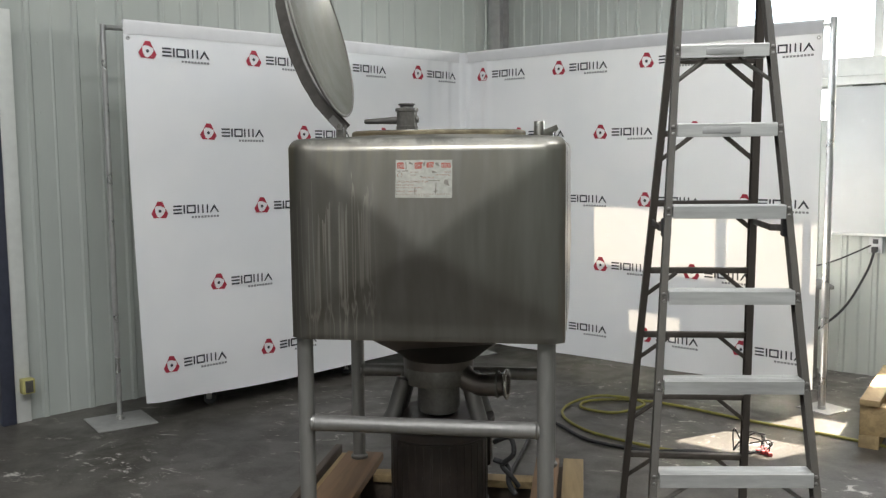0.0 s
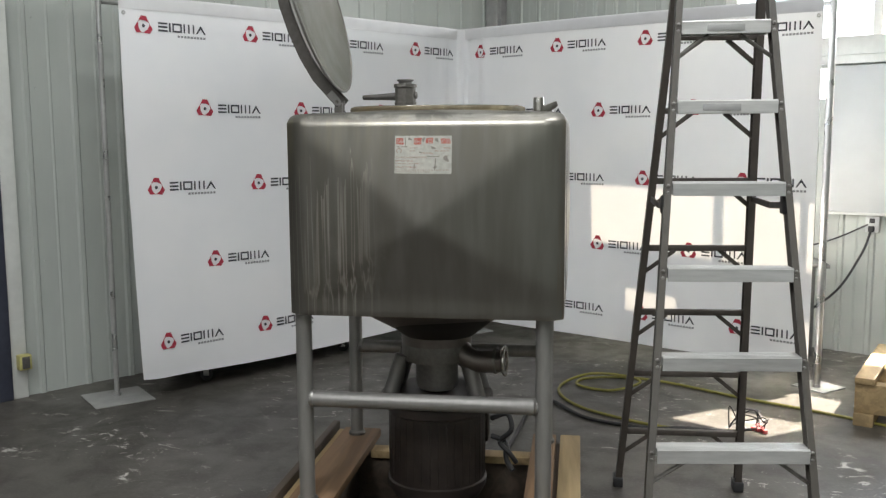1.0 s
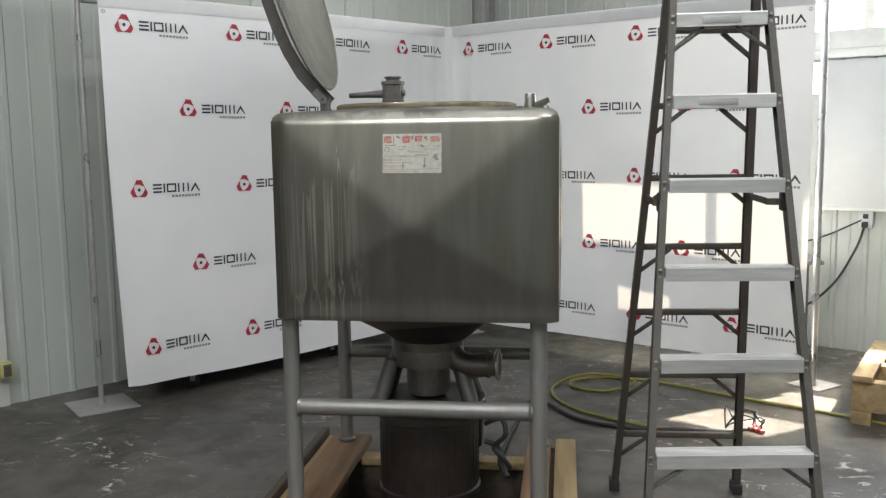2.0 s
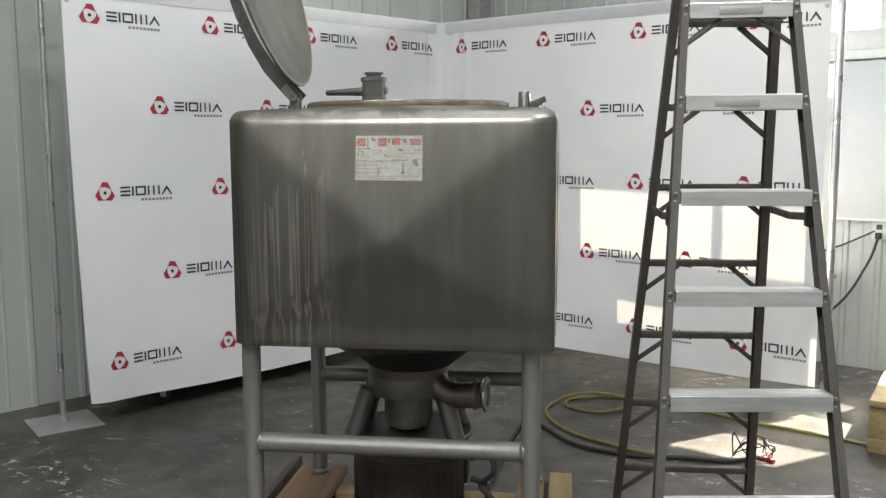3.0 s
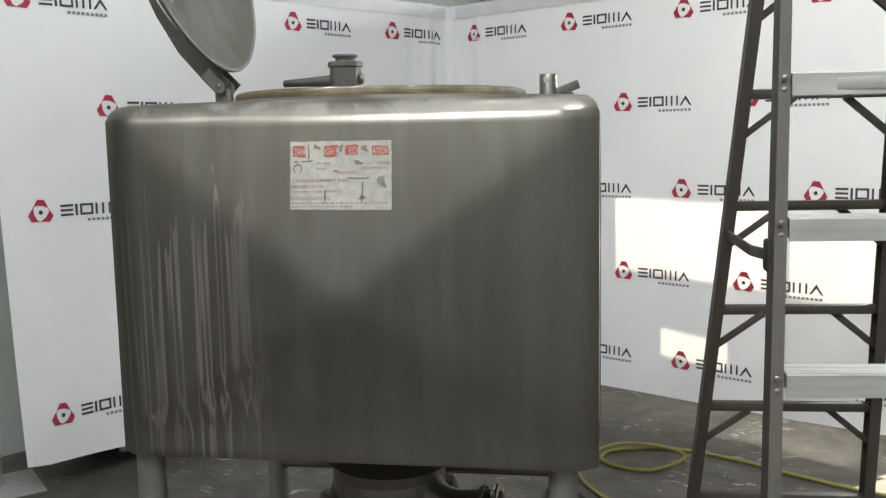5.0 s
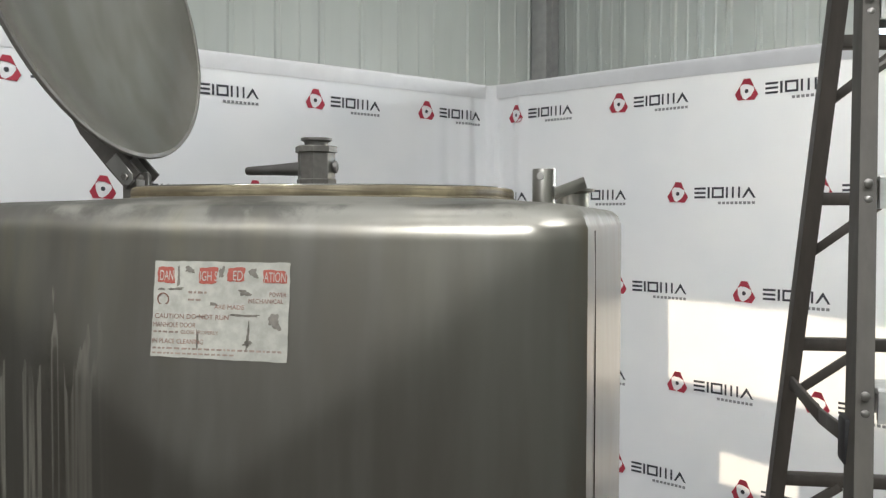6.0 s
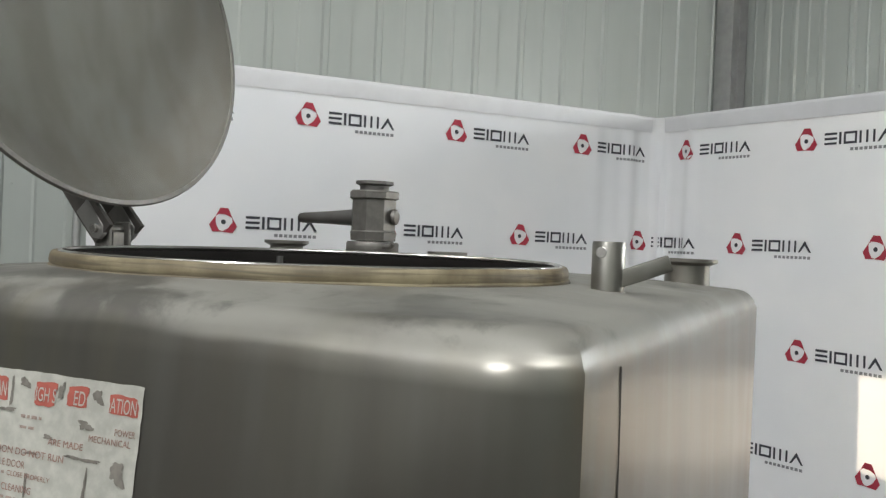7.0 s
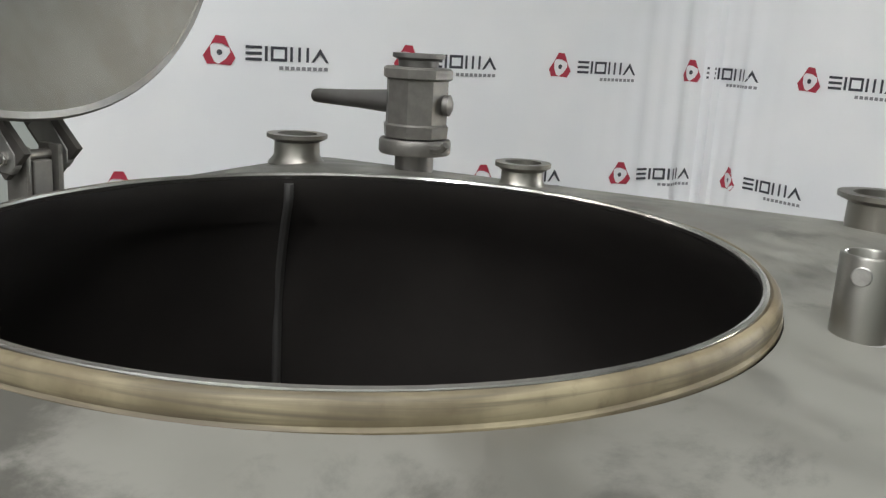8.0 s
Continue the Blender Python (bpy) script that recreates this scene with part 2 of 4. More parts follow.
FRAME = speckled("window_frame_paint", (0.62, 0.63, 0.6), 0.45, 0.1, 0.06, 20, 0.03)
DOOR_DARK = speckled("door_post_paint", (0.05, 0.055, 0.08), 0.45, 0.2, 0.2, 20, 0.05)
BOX_YELLOW = speckled("switch_box_yellow", (0.5, 0.46, 0.18), 0.5, 0.0, 0.2, 30, 0.05)
GLASS = glass()


# ---- mesh helpers ----
def finish(bm, mat, smooth=True):
    me = bpy.data.meshes.new("mesh")
    bmesh.ops.recalc_face_normals(bm, faces=bm.faces)
    bm.to_mesh(me)
    bm.free()
    for m in mat if isinstance(mat, (list, tuple)) else (mat,):
        me.materials.append(m)
    if smooth:
        me.polygons.foreach_set("use_smooth", [True] * len(me.polygons))
        me.set_sharp_from_angle(angle=radians(38))
    return me


def part(name, bm, mat, parent=None, label="", smooth=True):
    me = bm if isinstance(bm, bpy.types.Mesh) else finish(bm, mat, smooth)
    me.name = name
    ob = new(name, me)
    if parent:
        ob.parent = parent
        ob.matrix_parent_inverse = parent.matrix_world.inverted()
    return tagged(ob, label)


def thing(name, label, category, at=(0, 0, 0), group="", kind=""):
    ob = new(name)
    ob.empty_display_size = 0.1
    ob.matrix_world = Matrix.Translation(at)
    bpy.context.view_layer.update()
    return tagged(ob, label, category, group, kind)


def add_box(bm, lo, hi, bevel=0.0, m=None, segments=2):
    r = bmesh.ops.create_cube(bm, size=1)
    vs = r["verts"]
    size = Vector(hi) - Vector(lo)
    bmesh.ops.transform(bm, matrix=Matrix.Translation((Vector(hi) + Vector(lo)) / 2) @ Matrix.Diagonal((*size, 1)), verts=vs)
    if bevel:
        es = list({e for v in vs for e in v.link_edges})
        out = bmesh.ops.bevel(bm, geom=es, offset=bevel, segments=segments, affect="EDGES", profile=0.5)
        vs = list({v for f in out["faces"] for v in f.verts} | {v for v in vs if v.is_valid})
    if m:
        bmesh.ops.transform(bm, matrix=m, verts=vs)
    return vs


def box(lo, hi, bevel=0.0, m=None):
    bm = bmesh.new()
    add_box(bm, lo, hi, bevel, m)
    return bm


def add_lathe(bm, profile, m=None, steps=40, close=False):
    """Turns a profile of (radius, height) round z."""
    rings = []
    for r, z in profile:
        rings.append([bm.verts.new((r * math.cos(2 * math.pi * i / steps), r * math.sin(2 * math.pi * i / steps), z)) for i in range(steps)])
    pairs = list(zip(rings, rings[1:])) + ([(rings[-1], rings[0])] if close else [])
    for a, b in pairs:
        for i in range(steps):
            j = (i + 1) % steps
            bm.faces.new((a[i], a[j], b[j], b[i]))
    if not close:
        for ring, r in ((rings[0], profile[0][0]), (rings[-1], profile[-1][0])):
            if r > 1e-5:
                bm.faces.new(ring)
    vs = [v for ring in rings for v in ring]
    if m:
        bmesh.ops.transform(bm, matrix=m, verts=vs)
    return vs


def lathe(profile, m=None, steps=40, close=False):
    bm = bmesh.new()
    add_lathe(bm, profile, m, steps, close)
    return bm


def along(a, b):
    """The pose whose z axis runs from a to b, with its origin at a."""
    a, b = Vector(a), Vector(b)
    return Matrix.Translation(a) @ (b - a).to_track_quat("Z", "Y").to_matrix().to_4x4()


def add_tube(bm, a, b, r, steps=20, bevel=0.0):
    n = (Vector(b) - Vector(a)).length
    e = bevel or r * 0.12
    return add_lathe(bm, [(r - e, 0), (r, e), (r, n - e), (r - e, n)], along(a, b), steps)


def tube(a, b, r, steps=20):
    bm = bmesh.new()
    add_tube(bm, a, b, r, steps)
    return bm


def bent(points, r, steps=14, smooth=6):
    """A round pipe, hose or cable through the points."""
    pts = [Vector(p) for p in points]
    path = []
    for i in range(len(pts) - 1):
        p0, p1, p2, p3 = pts[max(i - 1, 0)], pts[i], pts[i + 1], pts[min(i + 2, len(pts) - 1)]
        for k in range(smooth):
            t = k / smooth
            path.append(0.5 * (2 * p1 + (p2 - p0) * t + (2 * p0 - 5 * p1 + 4 * p2 - p3) * t * t + (3 * p1 - p0 - 3 * p2 + p3) * t**3))
    path.append(pts[-1])
    bm = bmesh.new()
    rings = []
    up = Vector((0, 0, 1))
    for i, p in enumerate(path):
        d = (path[min(i + 1, len(path) - 1)] - path[max(i - 1, 0)]).normalized()
        if abs(d.z) > 0.97:
            up = Vector((1, 0, 0))
        s = d.cross(up).normalized()
        w = s.cross(d).normalized()
        rings.append([bm.verts.new(p + r * (math.cos(a) * s + math.sin(a) * w)) for a in (2 * math.pi * k / steps for k in range(steps))])
    for a, b in zip(rings, rings[1:]):
        for i in range(steps):
            j = (i + 1) % steps
            bm.faces.new((a[i], a[j], b[j], b[i]))
    bm.faces.new(rings[0])
    bm.faces.new(rings[-1])
    return bm


def words(text, x, z, height, width, mat, parent, y, label=""):
    """Printed words with the built-in font, scaled into the given width, on a plane that faces -y."""
    cu = bpy.data.curves.new("words", "FONT")
    cu.body, cu.size, cu.extrude = text, 1.0, 0.0
    tmp = bpy.data.objects.new("words", cu)
    scene.collection.objects.link(tmp)
    bpy.context.view_layer.update()
    me = bpy.data.meshes.new_from_object(tmp.evaluated_get(bpy.context.evaluated_depsgraph_get()))
    bpy.data.objects.remove(tmp)
    co = np.array([v.co[:] for v in me.vertices])
    lo, hi = co.min(0), co.max(0)
    for v in me.vertices:
        u = (v.co.x - lo[0]) / (hi[0] - lo[0])
        w = (v.co.y - lo[1]) / (hi[1] - lo[1])
        v.co = (x + u * width, y, z + w * height)
    me.materials.clear()
    me.materials.append(mat)
    return part("printed_words", me, mat, parent, label)


# ---- the building ----
K = Vector((-0.29, 6.02))  # corner of the two sheet-clad walls
A_LEFT, A_BACK = 53.7, -31.0
WALL_H = 6.4
part("floor", box((-14, -14, -0.2), (14, 12, 0)), CONCRETE)
tagged(bpy.data.objects["floor"], "dark worn concrete floor with white chips", "floor", kind="structure")


def wall_panel(width, height, ribs, mat):
    """One sheet of ribbed wall cladding: x along the wall, z up, ribs standing out towards -y."""
    bm = bmesh.new()
    prof = [(0.0, 0.0)]
    pitch = width / ribs
    for k in range(ribs):
        c = (k + 0.5) * pitch
        prof += [(c - 0.026, 0.0), (c - 0.014, -0.013), (c + 0.014, -0.013), (c + 0.026, 0.0)]
        if k < ribs - 1:
            prof += [(c + pitch / 2 - 0.012, 0.0), (c + pitch / 2, -0.004), (c + pitch / 2 + 0.012, 0.0)]
    prof.append((width - 0.003, 0.0))
    low = [bm.verts.new((x, y, 0.0)) for x, y in prof]
    top = [bm.verts.new((x, y, height)) for x, y in prof]
    for i in range(len(prof) - 1):
        bm.faces.new((low[i], low[i + 1], top[i + 1], top[i]))
    back = [bm.verts.new((x, 0.006, z)) for x, z in ((0, 0), (width - 0.003, 0), (width - 0.003, height), (0, height))]
    bm.faces.new(back)
    # screws along two girts
    for z in (0.9, 2.05, 3.3):
        for k in range(ribs):
            if k % 2 == 0:
                add_lathe(bm, [(0.006, 0), (0.006, 0.004), (0.003, 0.006)], Matrix.Translation(((k + 0.5) * pitch + 0.06, 0, min(z, height - 0.1))) @ Matrix.Rotation(radians(90), 4, "X"), 8)
    return finish(bm, mat, smooth=False)


def clad_wall(name, origin, angle, length, label, holes=(), pitch=0.23, mat=None):
    """A thick wall with its cladding sheets on the room side. holes: (x0, x1, z0, z1) along the wall, open right through."""
    m = pose(origin[0], origin[1], 0, 0, 0, angle)
    bm = bmesh.new()
    xs = sorted({0.0, length, *(h[0] for h in holes), *(h[1] for h in holes)})
    zs = sorted({0.0, WALL_H, *(h[2] for h in holes), *(h[3] for h in holes)})
    def is_hole(a, b, c, d):
        return any(h[0] <= a and b <= h[1] and h[2] <= c and d <= h[3] for h in holes)
    for a, b in zip(xs, xs[1:]):
        for c, d in zip(zs, zs[1:]):
            if not is_hole(a, b, c, d):
                add_box(bm, (a, 0.008, c), (b, 0.06, d))
    wall = part(name, bm, WALL_BACK, smooth=False)
    wall.matrix_world = m
    tagged(wall, label, "wall", kind="structure")
    bpy.context.view_layer.update()
    made = {}
    w = 0.91
    for a, b in zip(xs, xs[1:]):
        n = max(1, round((b - a) / w))
        for k in range(n):
            for c, d in zip(zs, zs[1:]):
                if not is_hole(a, b, c, d):
                    width = (b - a) / n
                    key = (round(width, 3), round(d - c, 3))
                    if key not in made:
                        made[key] = wall_panel(width, d - c, max(1, round(width / pitch)), mat or WALL)
                    p = new("panel", made[key])
                    p.parent = wall
                    p.matrix_basis = Matrix.Translation((a + k * width, 0, c))
    return wall


# along the back wall, from the corner: a window with an upper row of panes and short lower ones
U = Vector((math.cos(radians(A_LEFT)), math.sin(radians(A_LEFT))))
B = Vector((math.cos(radians(A_BACK)), math.sin(radians(A_BACK))))
WIN = (2.5, 4.85, 2.47, 3.03)
LOW, LOW_FAR = (2.82, 3.28, 2.0, 2.24), (4.2, 4.8, 1.75, 2.24)
DEEP, WIDE = 14.0, 9.0
SPLIT = 7.4
clad_wall("wall_left", K - (DEEP - SPLIT) * U, A_LEFT, DEEP - SPLIT, "pale grey-green ribbed metal sheet wall", holes=((8.2 - SPLIT, 9.22 - SPLIT, 0.0, 2.6),), pitch=0.3)
# unseen stretch of wall, coloured dark so the tank front reflects less light
clad_wall("wall_left_front", K - DEEP * U, A_LEFT, SPLIT, "unseen ribbed wall, darkened to dim the tank's reflections", mat=WALL_DIMMED)
clad_wall("wall_back", K, A_BACK, WIDE, "pale grey ribbed metal sheet wall with a high window", holes=(WIN, LOW, LOW_FAR))
clad_wall("wall_right", K + WIDE * B, A_LEFT + 180, DEEP, "pale grey-green ribbed metal sheet wall")
clad_wall("wall_front", K + WIDE * B - DEEP * U, A_BACK + 180, WIDE, "grey ribbed metal sheet wall", mat=WALL_FAR)

bm = bmesh.new()
# unseen openings made for the added overhead lamps
lamp_holes = ((3.4, 4.4), (6.4, 7.4))
for a, b in ((-0.2, 3.4), (4.4, 6.4), (7.4, WIDE + 0.2)):
    add_box(bm, (a, -DEEP - 0.2, WALL_H), (b, 0.2, WALL_H + 0.15))
for a, b in lamp_holes:
    add_box(bm, (a, -DEEP - 0.2, WALL_H), (b, -12.6, WALL_H + 0.15))
    add_box(bm, (a, -9.8, WALL_H), (b, -7.4, WALL_H + 0.15))
    add_box(bm, (a, -4.6, WALL_H), (b, 0.2, WALL_H + 0.15))
ceiling = part("ceiling", bm, CEILING, smooth=False)
shear = Matrix(((B.x, U.x, 0, K.x), (B.y, U.y, 0, K.y), (0, 0, 1, 0), (0, 0, 0, 1)))
ceiling.data.transform(shear)
tagged(ceiling, "pale sheet-metal roof with four openings for added lamps", "ceiling", kind="structure")
for i, (a, b) in enumerate(lamp_holes):
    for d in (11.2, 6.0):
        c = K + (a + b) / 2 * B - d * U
        # unseen opaque cover, added to block sun and sky; the lamp hangs below it
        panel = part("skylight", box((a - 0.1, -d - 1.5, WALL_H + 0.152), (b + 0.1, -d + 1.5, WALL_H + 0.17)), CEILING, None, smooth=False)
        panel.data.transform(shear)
        tagged(panel, "long white opaque panel added to keep the sun out", "skylight", kind="structure")
        lamp = area_lamp("skylight_daylight", (c.x, c.y, WALL_H + 0.05), (c.x, c.y, 0), 0.55, 2.3, ROOF_LAMPS[i, d > 8], (0.97, 0.98, 0.995))
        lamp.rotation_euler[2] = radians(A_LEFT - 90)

back = pose(K.x, K.y, 0, 0, 0, A_BACK)
left = pose(K.x - DEEP * U.x, K.y - DEEP * U.y, 0, 0, 0, A_LEFT)


def on(ob, m):
    """Sets an object built in a wall's own axes onto that wall."""
    ob.matrix_world = m
    bpy.context.view_layer.update()
    return ob


window = on(thing("window_1", "", "", kind="structure"), back)
tagged(window, "high window with pale painted metal frame", "window")
for lo, hi in (((2.4, -0.03, 2.33), (4.95, 0.03, 2.472)), ((2.4, -0.03, 3.028), (4.95, 0.03, 3.13)), ((2.4, -0.03, 2.472), (2.5, 0.03, 3.028)), ((4.85, -0.03, 2.472), (4.95, 0.03, 3.028)), ((3.55, 0.0, 2.472), (3.62, 0.035, 3.028)), ((2.38, -0.05, 2.262), (4.97, 0.0, 2.328))):
    on(part("window_frame", box(lo, hi, 0.006), FRAME, window), back)
for lo, hi in (((2.5, 0.04, 2.47), (3.56, 0.046, 3.03)), ((3.61, 0.04, 2.47), (4.85, 0.046, 3.03)), ((2.82, 0.04, 2.0), (3.28, 0.046, 2.24)), ((4.2, 0.04, 1.75), (4.8, 0.046, 2.24))):
    pane = on(part("pane", box(lo, hi), GLASS, window), back)
    pane.visible_shadow = False

eye, aim = back @ Vector((3.7, -0.04, 2.75)), back @ Vector((3.7, -1.04, 2.75))
area_lamp("window_daylight", eye, aim, 2.2, 0.5, WINDOWLIGHT, (0.96, 0.98, 0.985))

board = on(thing("wall_board", "large plain white panel fixed to the sheet wall", "board"), back)
on(part("panel", box((3.3, -0.06, 1.12), (4.1, -0.03, 2.245), 0.004), BOARD, board), back)
on(part("edge_trim", box((3.27, -0.066, 1.1), (4.1, -0.024, 1.12), 0.003), FRAME, board), back)
on(part("edge_trim", box((3.27, -0.066, 1.122), (3.298, -0.024, 2.245), 0.003), FRAME, board), back)

post = on(thing("corner_post", "grey painted steel column in the wall corner", "column", kind="structure"), back)
bm = bmesh.new()
add_box(bm, (0.02, -0.18, 0), (0.16, -0.165, WALL_H), 0.003)
add_box(bm, (0.083, -0.165, 0), (0.097, -0.03, WALL_H))
add_box(bm, (0.02, -0.03, 0), (0.16, -0.024, WALL_H))
on(part("steel_section", bm, PLATE, post), back)

door = on(thing("door_1", "dark-framed side door standing shut", "door", kind="structure"), left)
on(part("door_leaf", box((8.28, 0.05, 0.02), (9.08, 0.1, 2.5), 0.004), BOARD, door), left)
on(part("door_post", box((9.08, -0.05, 0.0), (9.17, 0.12, 2.6), 0.006), DOOR_DARK, door), left)
on(part("door_post", box((8.2, -0.05, 0.0), (8.28, 0.12, 2.6), 0.006), DOOR_DARK, door), left)
on(part("door_head", box((8.2, -0.05, 2.5), (9.17, 0.12, 2.6), 0.006), DOOR_DARK, door), left)
on(part("door_trim", box((9.17, -0.035, 0.0), (9.27, 0.0, 2.7), 0.004), FRAME, door), left)
for z in (0.85, 1.55, 2.1):
    on(part("hinge", box((9.06, -0.065, z), (9.1, -0.048, z + 0.09), 0.003), RUBBER, door), left)
on(part("kick_rail", box((8.28, 0.0, 0.56), (9.08, 0.05, 0.6), 0.003), FRAME, door), left)

socket_box = on(thing("switch_box", "small yellowed switch box on the door trim", "switch box"), left)
on(part("case", box((9.2, -0.1, 0.2), (9.28, -0.036, 0.3), 0.006), BOX_YELLOW, socket_box), left)
on(part("cover", box((9.215, -0.106, 0.21), (9.265, -0.1, 0.29), 0.003), STEEL_CAST, socket_box), left)

outlet_box = on(thing("power_outlet", "white wall power outlet with plugged cables", "outlet"), back)
on(part("plate", box((3.58, -0.045, 0.97), (3.68, -0.023, 1.095), 0.004), BOARD, outlet_box), back)
for z in (1.0, 1.06):
    on(part("receptacle", box((3.61, -0.049, z - 0.018), (3.65, -0.045, z + 0.018), 0.002), RUBBER, outlet_box), back)
on(part("plug", box((3.61, -0.085, 0.975), (3.65, -0.049, 1.02), 0.006), RUBBER, outlet_box), back)


def cable(name, points, r, mat, label, category, m=None):
    ob = part(name, bent(points, r, 8, 8), mat, None, label)
    tagged(ob, label, category)
    if m:
        ob.matrix_world = m
    return ob


cable("power_cable", [(3.63, -0.08, 0.98), (3.58, -0.12, 0.8), (3.42, -0.2, 0.5), (3.1, -0.25, 0.25), (2.7, -0.3, 0.08), (2.3, -0.4, 0.012)], 0.009, RUBBER, "black power cable hanging from the wall outlet", "cable", back)
cable("wall_cable", [(3.6, -0.05, 1.03), (3.35, -0.06, 0.9), (3.1, -0.07, 0.82), (2.8, -0.07, 0.78), (2.4, -0.06, 0.8)], 0.006, RUBBER, "thin grey cable strung along the wall", "cable", back)


# ---- the printed backdrop ----
C = Vector((-0.449, 4.588))
DL = Vector((-math.cos(radians(53.7)), -math.sin(radians(53.7))))
DR = Vector((math.cos(radians(-32.75)), math.sin(radians(-32.75))))
S_LEFT, S_RIGHT, ROUND = -3.06, 3.02, 0.07
Z_TOP, Z_LOW = 2.62, 0.145


def z_top(S):
    """Height of the fabric's upper edge, which sags a little towards its ends."""
    return Z_TOP - (0.02 if S < 0 else 0.036) * (S / 3) ** 2


def fold(S, z):
    """A point of the hanging fabric: S runs along it from left to right, 0 at the corner."""
    if S < -ROUND:
        p = C + DL * -S
    elif S > ROUND:
        p = C + DR * S
    else:
        t = (S + ROUND) / (2 * ROUND)
        p = (1 - t) ** 2 * (C + DL * ROUND) + 2 * t * (1 - t) * (C + (DL + DR) * 0.012) + t * t * (C + DR * ROUND)
    nrm = Vector((-DL.y, DL.x)) if S < 0 else Vector((DR.y, -DR.x))
    if nrm.y > 0:
        nrm = -nrm
    if abs(S) < 0.3:
        a = Vector((DL.y, -DL.x))
        a = a if a.y < 0 else -a
        b = Vector((DR.y, -DR.x))
        b = b if b.y < 0 else -b
        k = (S + 0.3) / 0.6
        nrm = (a * (1 - k) + b * k).normalized()
    hang = min(1.0, max(0.0, (Z_TOP - z) / 1.2))
    near = math.exp(-((S / 0.35) ** 2))
    wave = 0.016 * math.sin(S * 2.3 + 0.6) * hang + 0.034 * noise.noise((S * 0.9, z * 0.5, 3.1)) * hang + 0.009 * noise.noise((S * 4, z * 0.8, 7.7)) * hang
    wave += near * (0.022 * math.sin(S * 26 + 1.0) + 0.012 * math.sin(S * 55)) * (0.5 + 0.5 * hang)
    wave += 0.05 * max(0.0, (-S - 2.3) / 0.7) ** 2 * (1 - (z - Z_LOW) / (Z_TOP - Z_LOW))
    edge = 0.0
    if S < -2.2:
        edge = 0.03 * ((-S - 2.2) / 0.8) ** 1.5 * (1 - (z - Z_LOW) / (Z_TOP - Z_LOW)) ** 3
        p = p - DL * edge
    p = p + nrm * wave
    return Vector((p.x, p.y, z)), nrm


def bottom(S):
    return Z_LOW + (0.008 * max(0.0, (-S - 2.5) / 0.5) if S < 0 else 0.03 * max(0.0, (S - 2.0))) - 0.03 * math.exp(-((S + 1.6) ** 2)) + 0.012 * max(0.0, (-S - 2.9) / 0.15) ** 2


backdrop = thing("backdrop", "white printed fabric backdrop hung in a corner from a pipe frame", "backdrop", (C.x, C.y, 0))
bm = bmesh.new()
NS, NZ = 260, 40
grid = []
for i in range(NS + 1):
    S = S_LEFT + (S_RIGHT - S_LEFT) * i / NS
    col = []
    for j in range(NZ + 1):
        z = bottom(S) + (z_top(S) - bottom(S)) * j / NZ
        p, nrm = fold(S, z)
        col.append(bm.verts.new(p))
    grid.append(col)
for a, b in zip(grid, grid[1:]):
    for j in range(NZ):
        bm.faces.new((a[j], b[j], b[j + 1], a[j + 1]))
part("fabric", bm, CLOTH, backdrop)
# the stitched sleeve over the pipe
for s0, s1 in ((S_LEFT, -0.05), (0.05, S_RIGHT)):
    bm = bmesh.new()
    rows = []
    for i in range(41):
        S = s0 + (s1 - s0) * i / 40
        p, nrm = fold(S, z_top(S) - 0.02)
        q, _ = fold(S, z_top(S) - 0.085)
        ring = []
        for a in range(9):
            t = math.pi * a / 8
            ring.append(bm.verts.new(p + Vector((nrm.x, nrm.y, 0)) * (0.018 * math.cos(t) - 0.0) + Vector((0, 0, 0.02 * math.sin(t) + 0.004))))
        ring.insert(0, bm.verts.new(q + Vector((nrm.x, nrm.y, 0)) * 0.004))
        rows.append(ring)
    for a, b in zip(rows, rows[1:]):
        for j in range(len(a) - 1):
            bm.faces.new((a[j], b[j], b[j + 1], a[j + 1]))
    part("sleeve", bm, SLEEVE, backdrop, "thinner grey-white pole sleeve")


def rect(x0, x1, z0, z1):
    return [(x0, z0), (x1, z0), (x1, z1), (x0, z1)]


R3 = []
for k in range(3):  # three bent bars round an open middle
    a = 2 * math.pi * k / 3
    pts = [(-0.0145, 0.063), (0.02, 0.061), (0.041, 0.017), (0.024, 0.026), (0.008, 0.033), (-0.021, 0.035), (-0.037, 0.023)]
    R3.append([(x * math.cos(a) - z * math.sin(a), x * math.sin(a) + z * math.cos(a) - 0.004) for x, z in pts])
DOT = [(0.011 * math.cos(t), 0.011 * math.sin(t) - 0.004) for t in (2 * math.pi * k / 10 for k in range(10))]


def frame_of(x0, x1, z0, z1, w=0.011):
    """A hollow block of four strips."""
    return [rect(x0, x1, z0, z0 + w), rect(x0, x1, z1 - w, z1), rect(x0, x0 + w, z0 + w, z1 - w), rect(x1 - w, x1, z0 + w, z1 - w)]


BARS = [rect(0.1, 0.165, z, z + 0.011) for z in (-0.03, -0.007, 0.016)]
BARS += [rect(0.176, 0.188, -0.03, 0.027)] + frame_of(0.2, 0.267, -0.03, 0.027)
BARS += [rect(x, x + 0.011, -0.03, 0.027) for x in (0.279, 0.312, 0.346)]
BARS += [[(0.367, -0.03), (0.379, -0.03), (0.41, 0.012), (0.404, 0.027)], [(0.441, -0.03), (0.404, 0.027), (0.398, 0.012), (0.429, -0.03)]]
SMALL = [rect(0.235 + 0.0232 * k, 0.235 + 0.0232 * k + 0.0165, -0.062, -0.048) for k in range(9)]


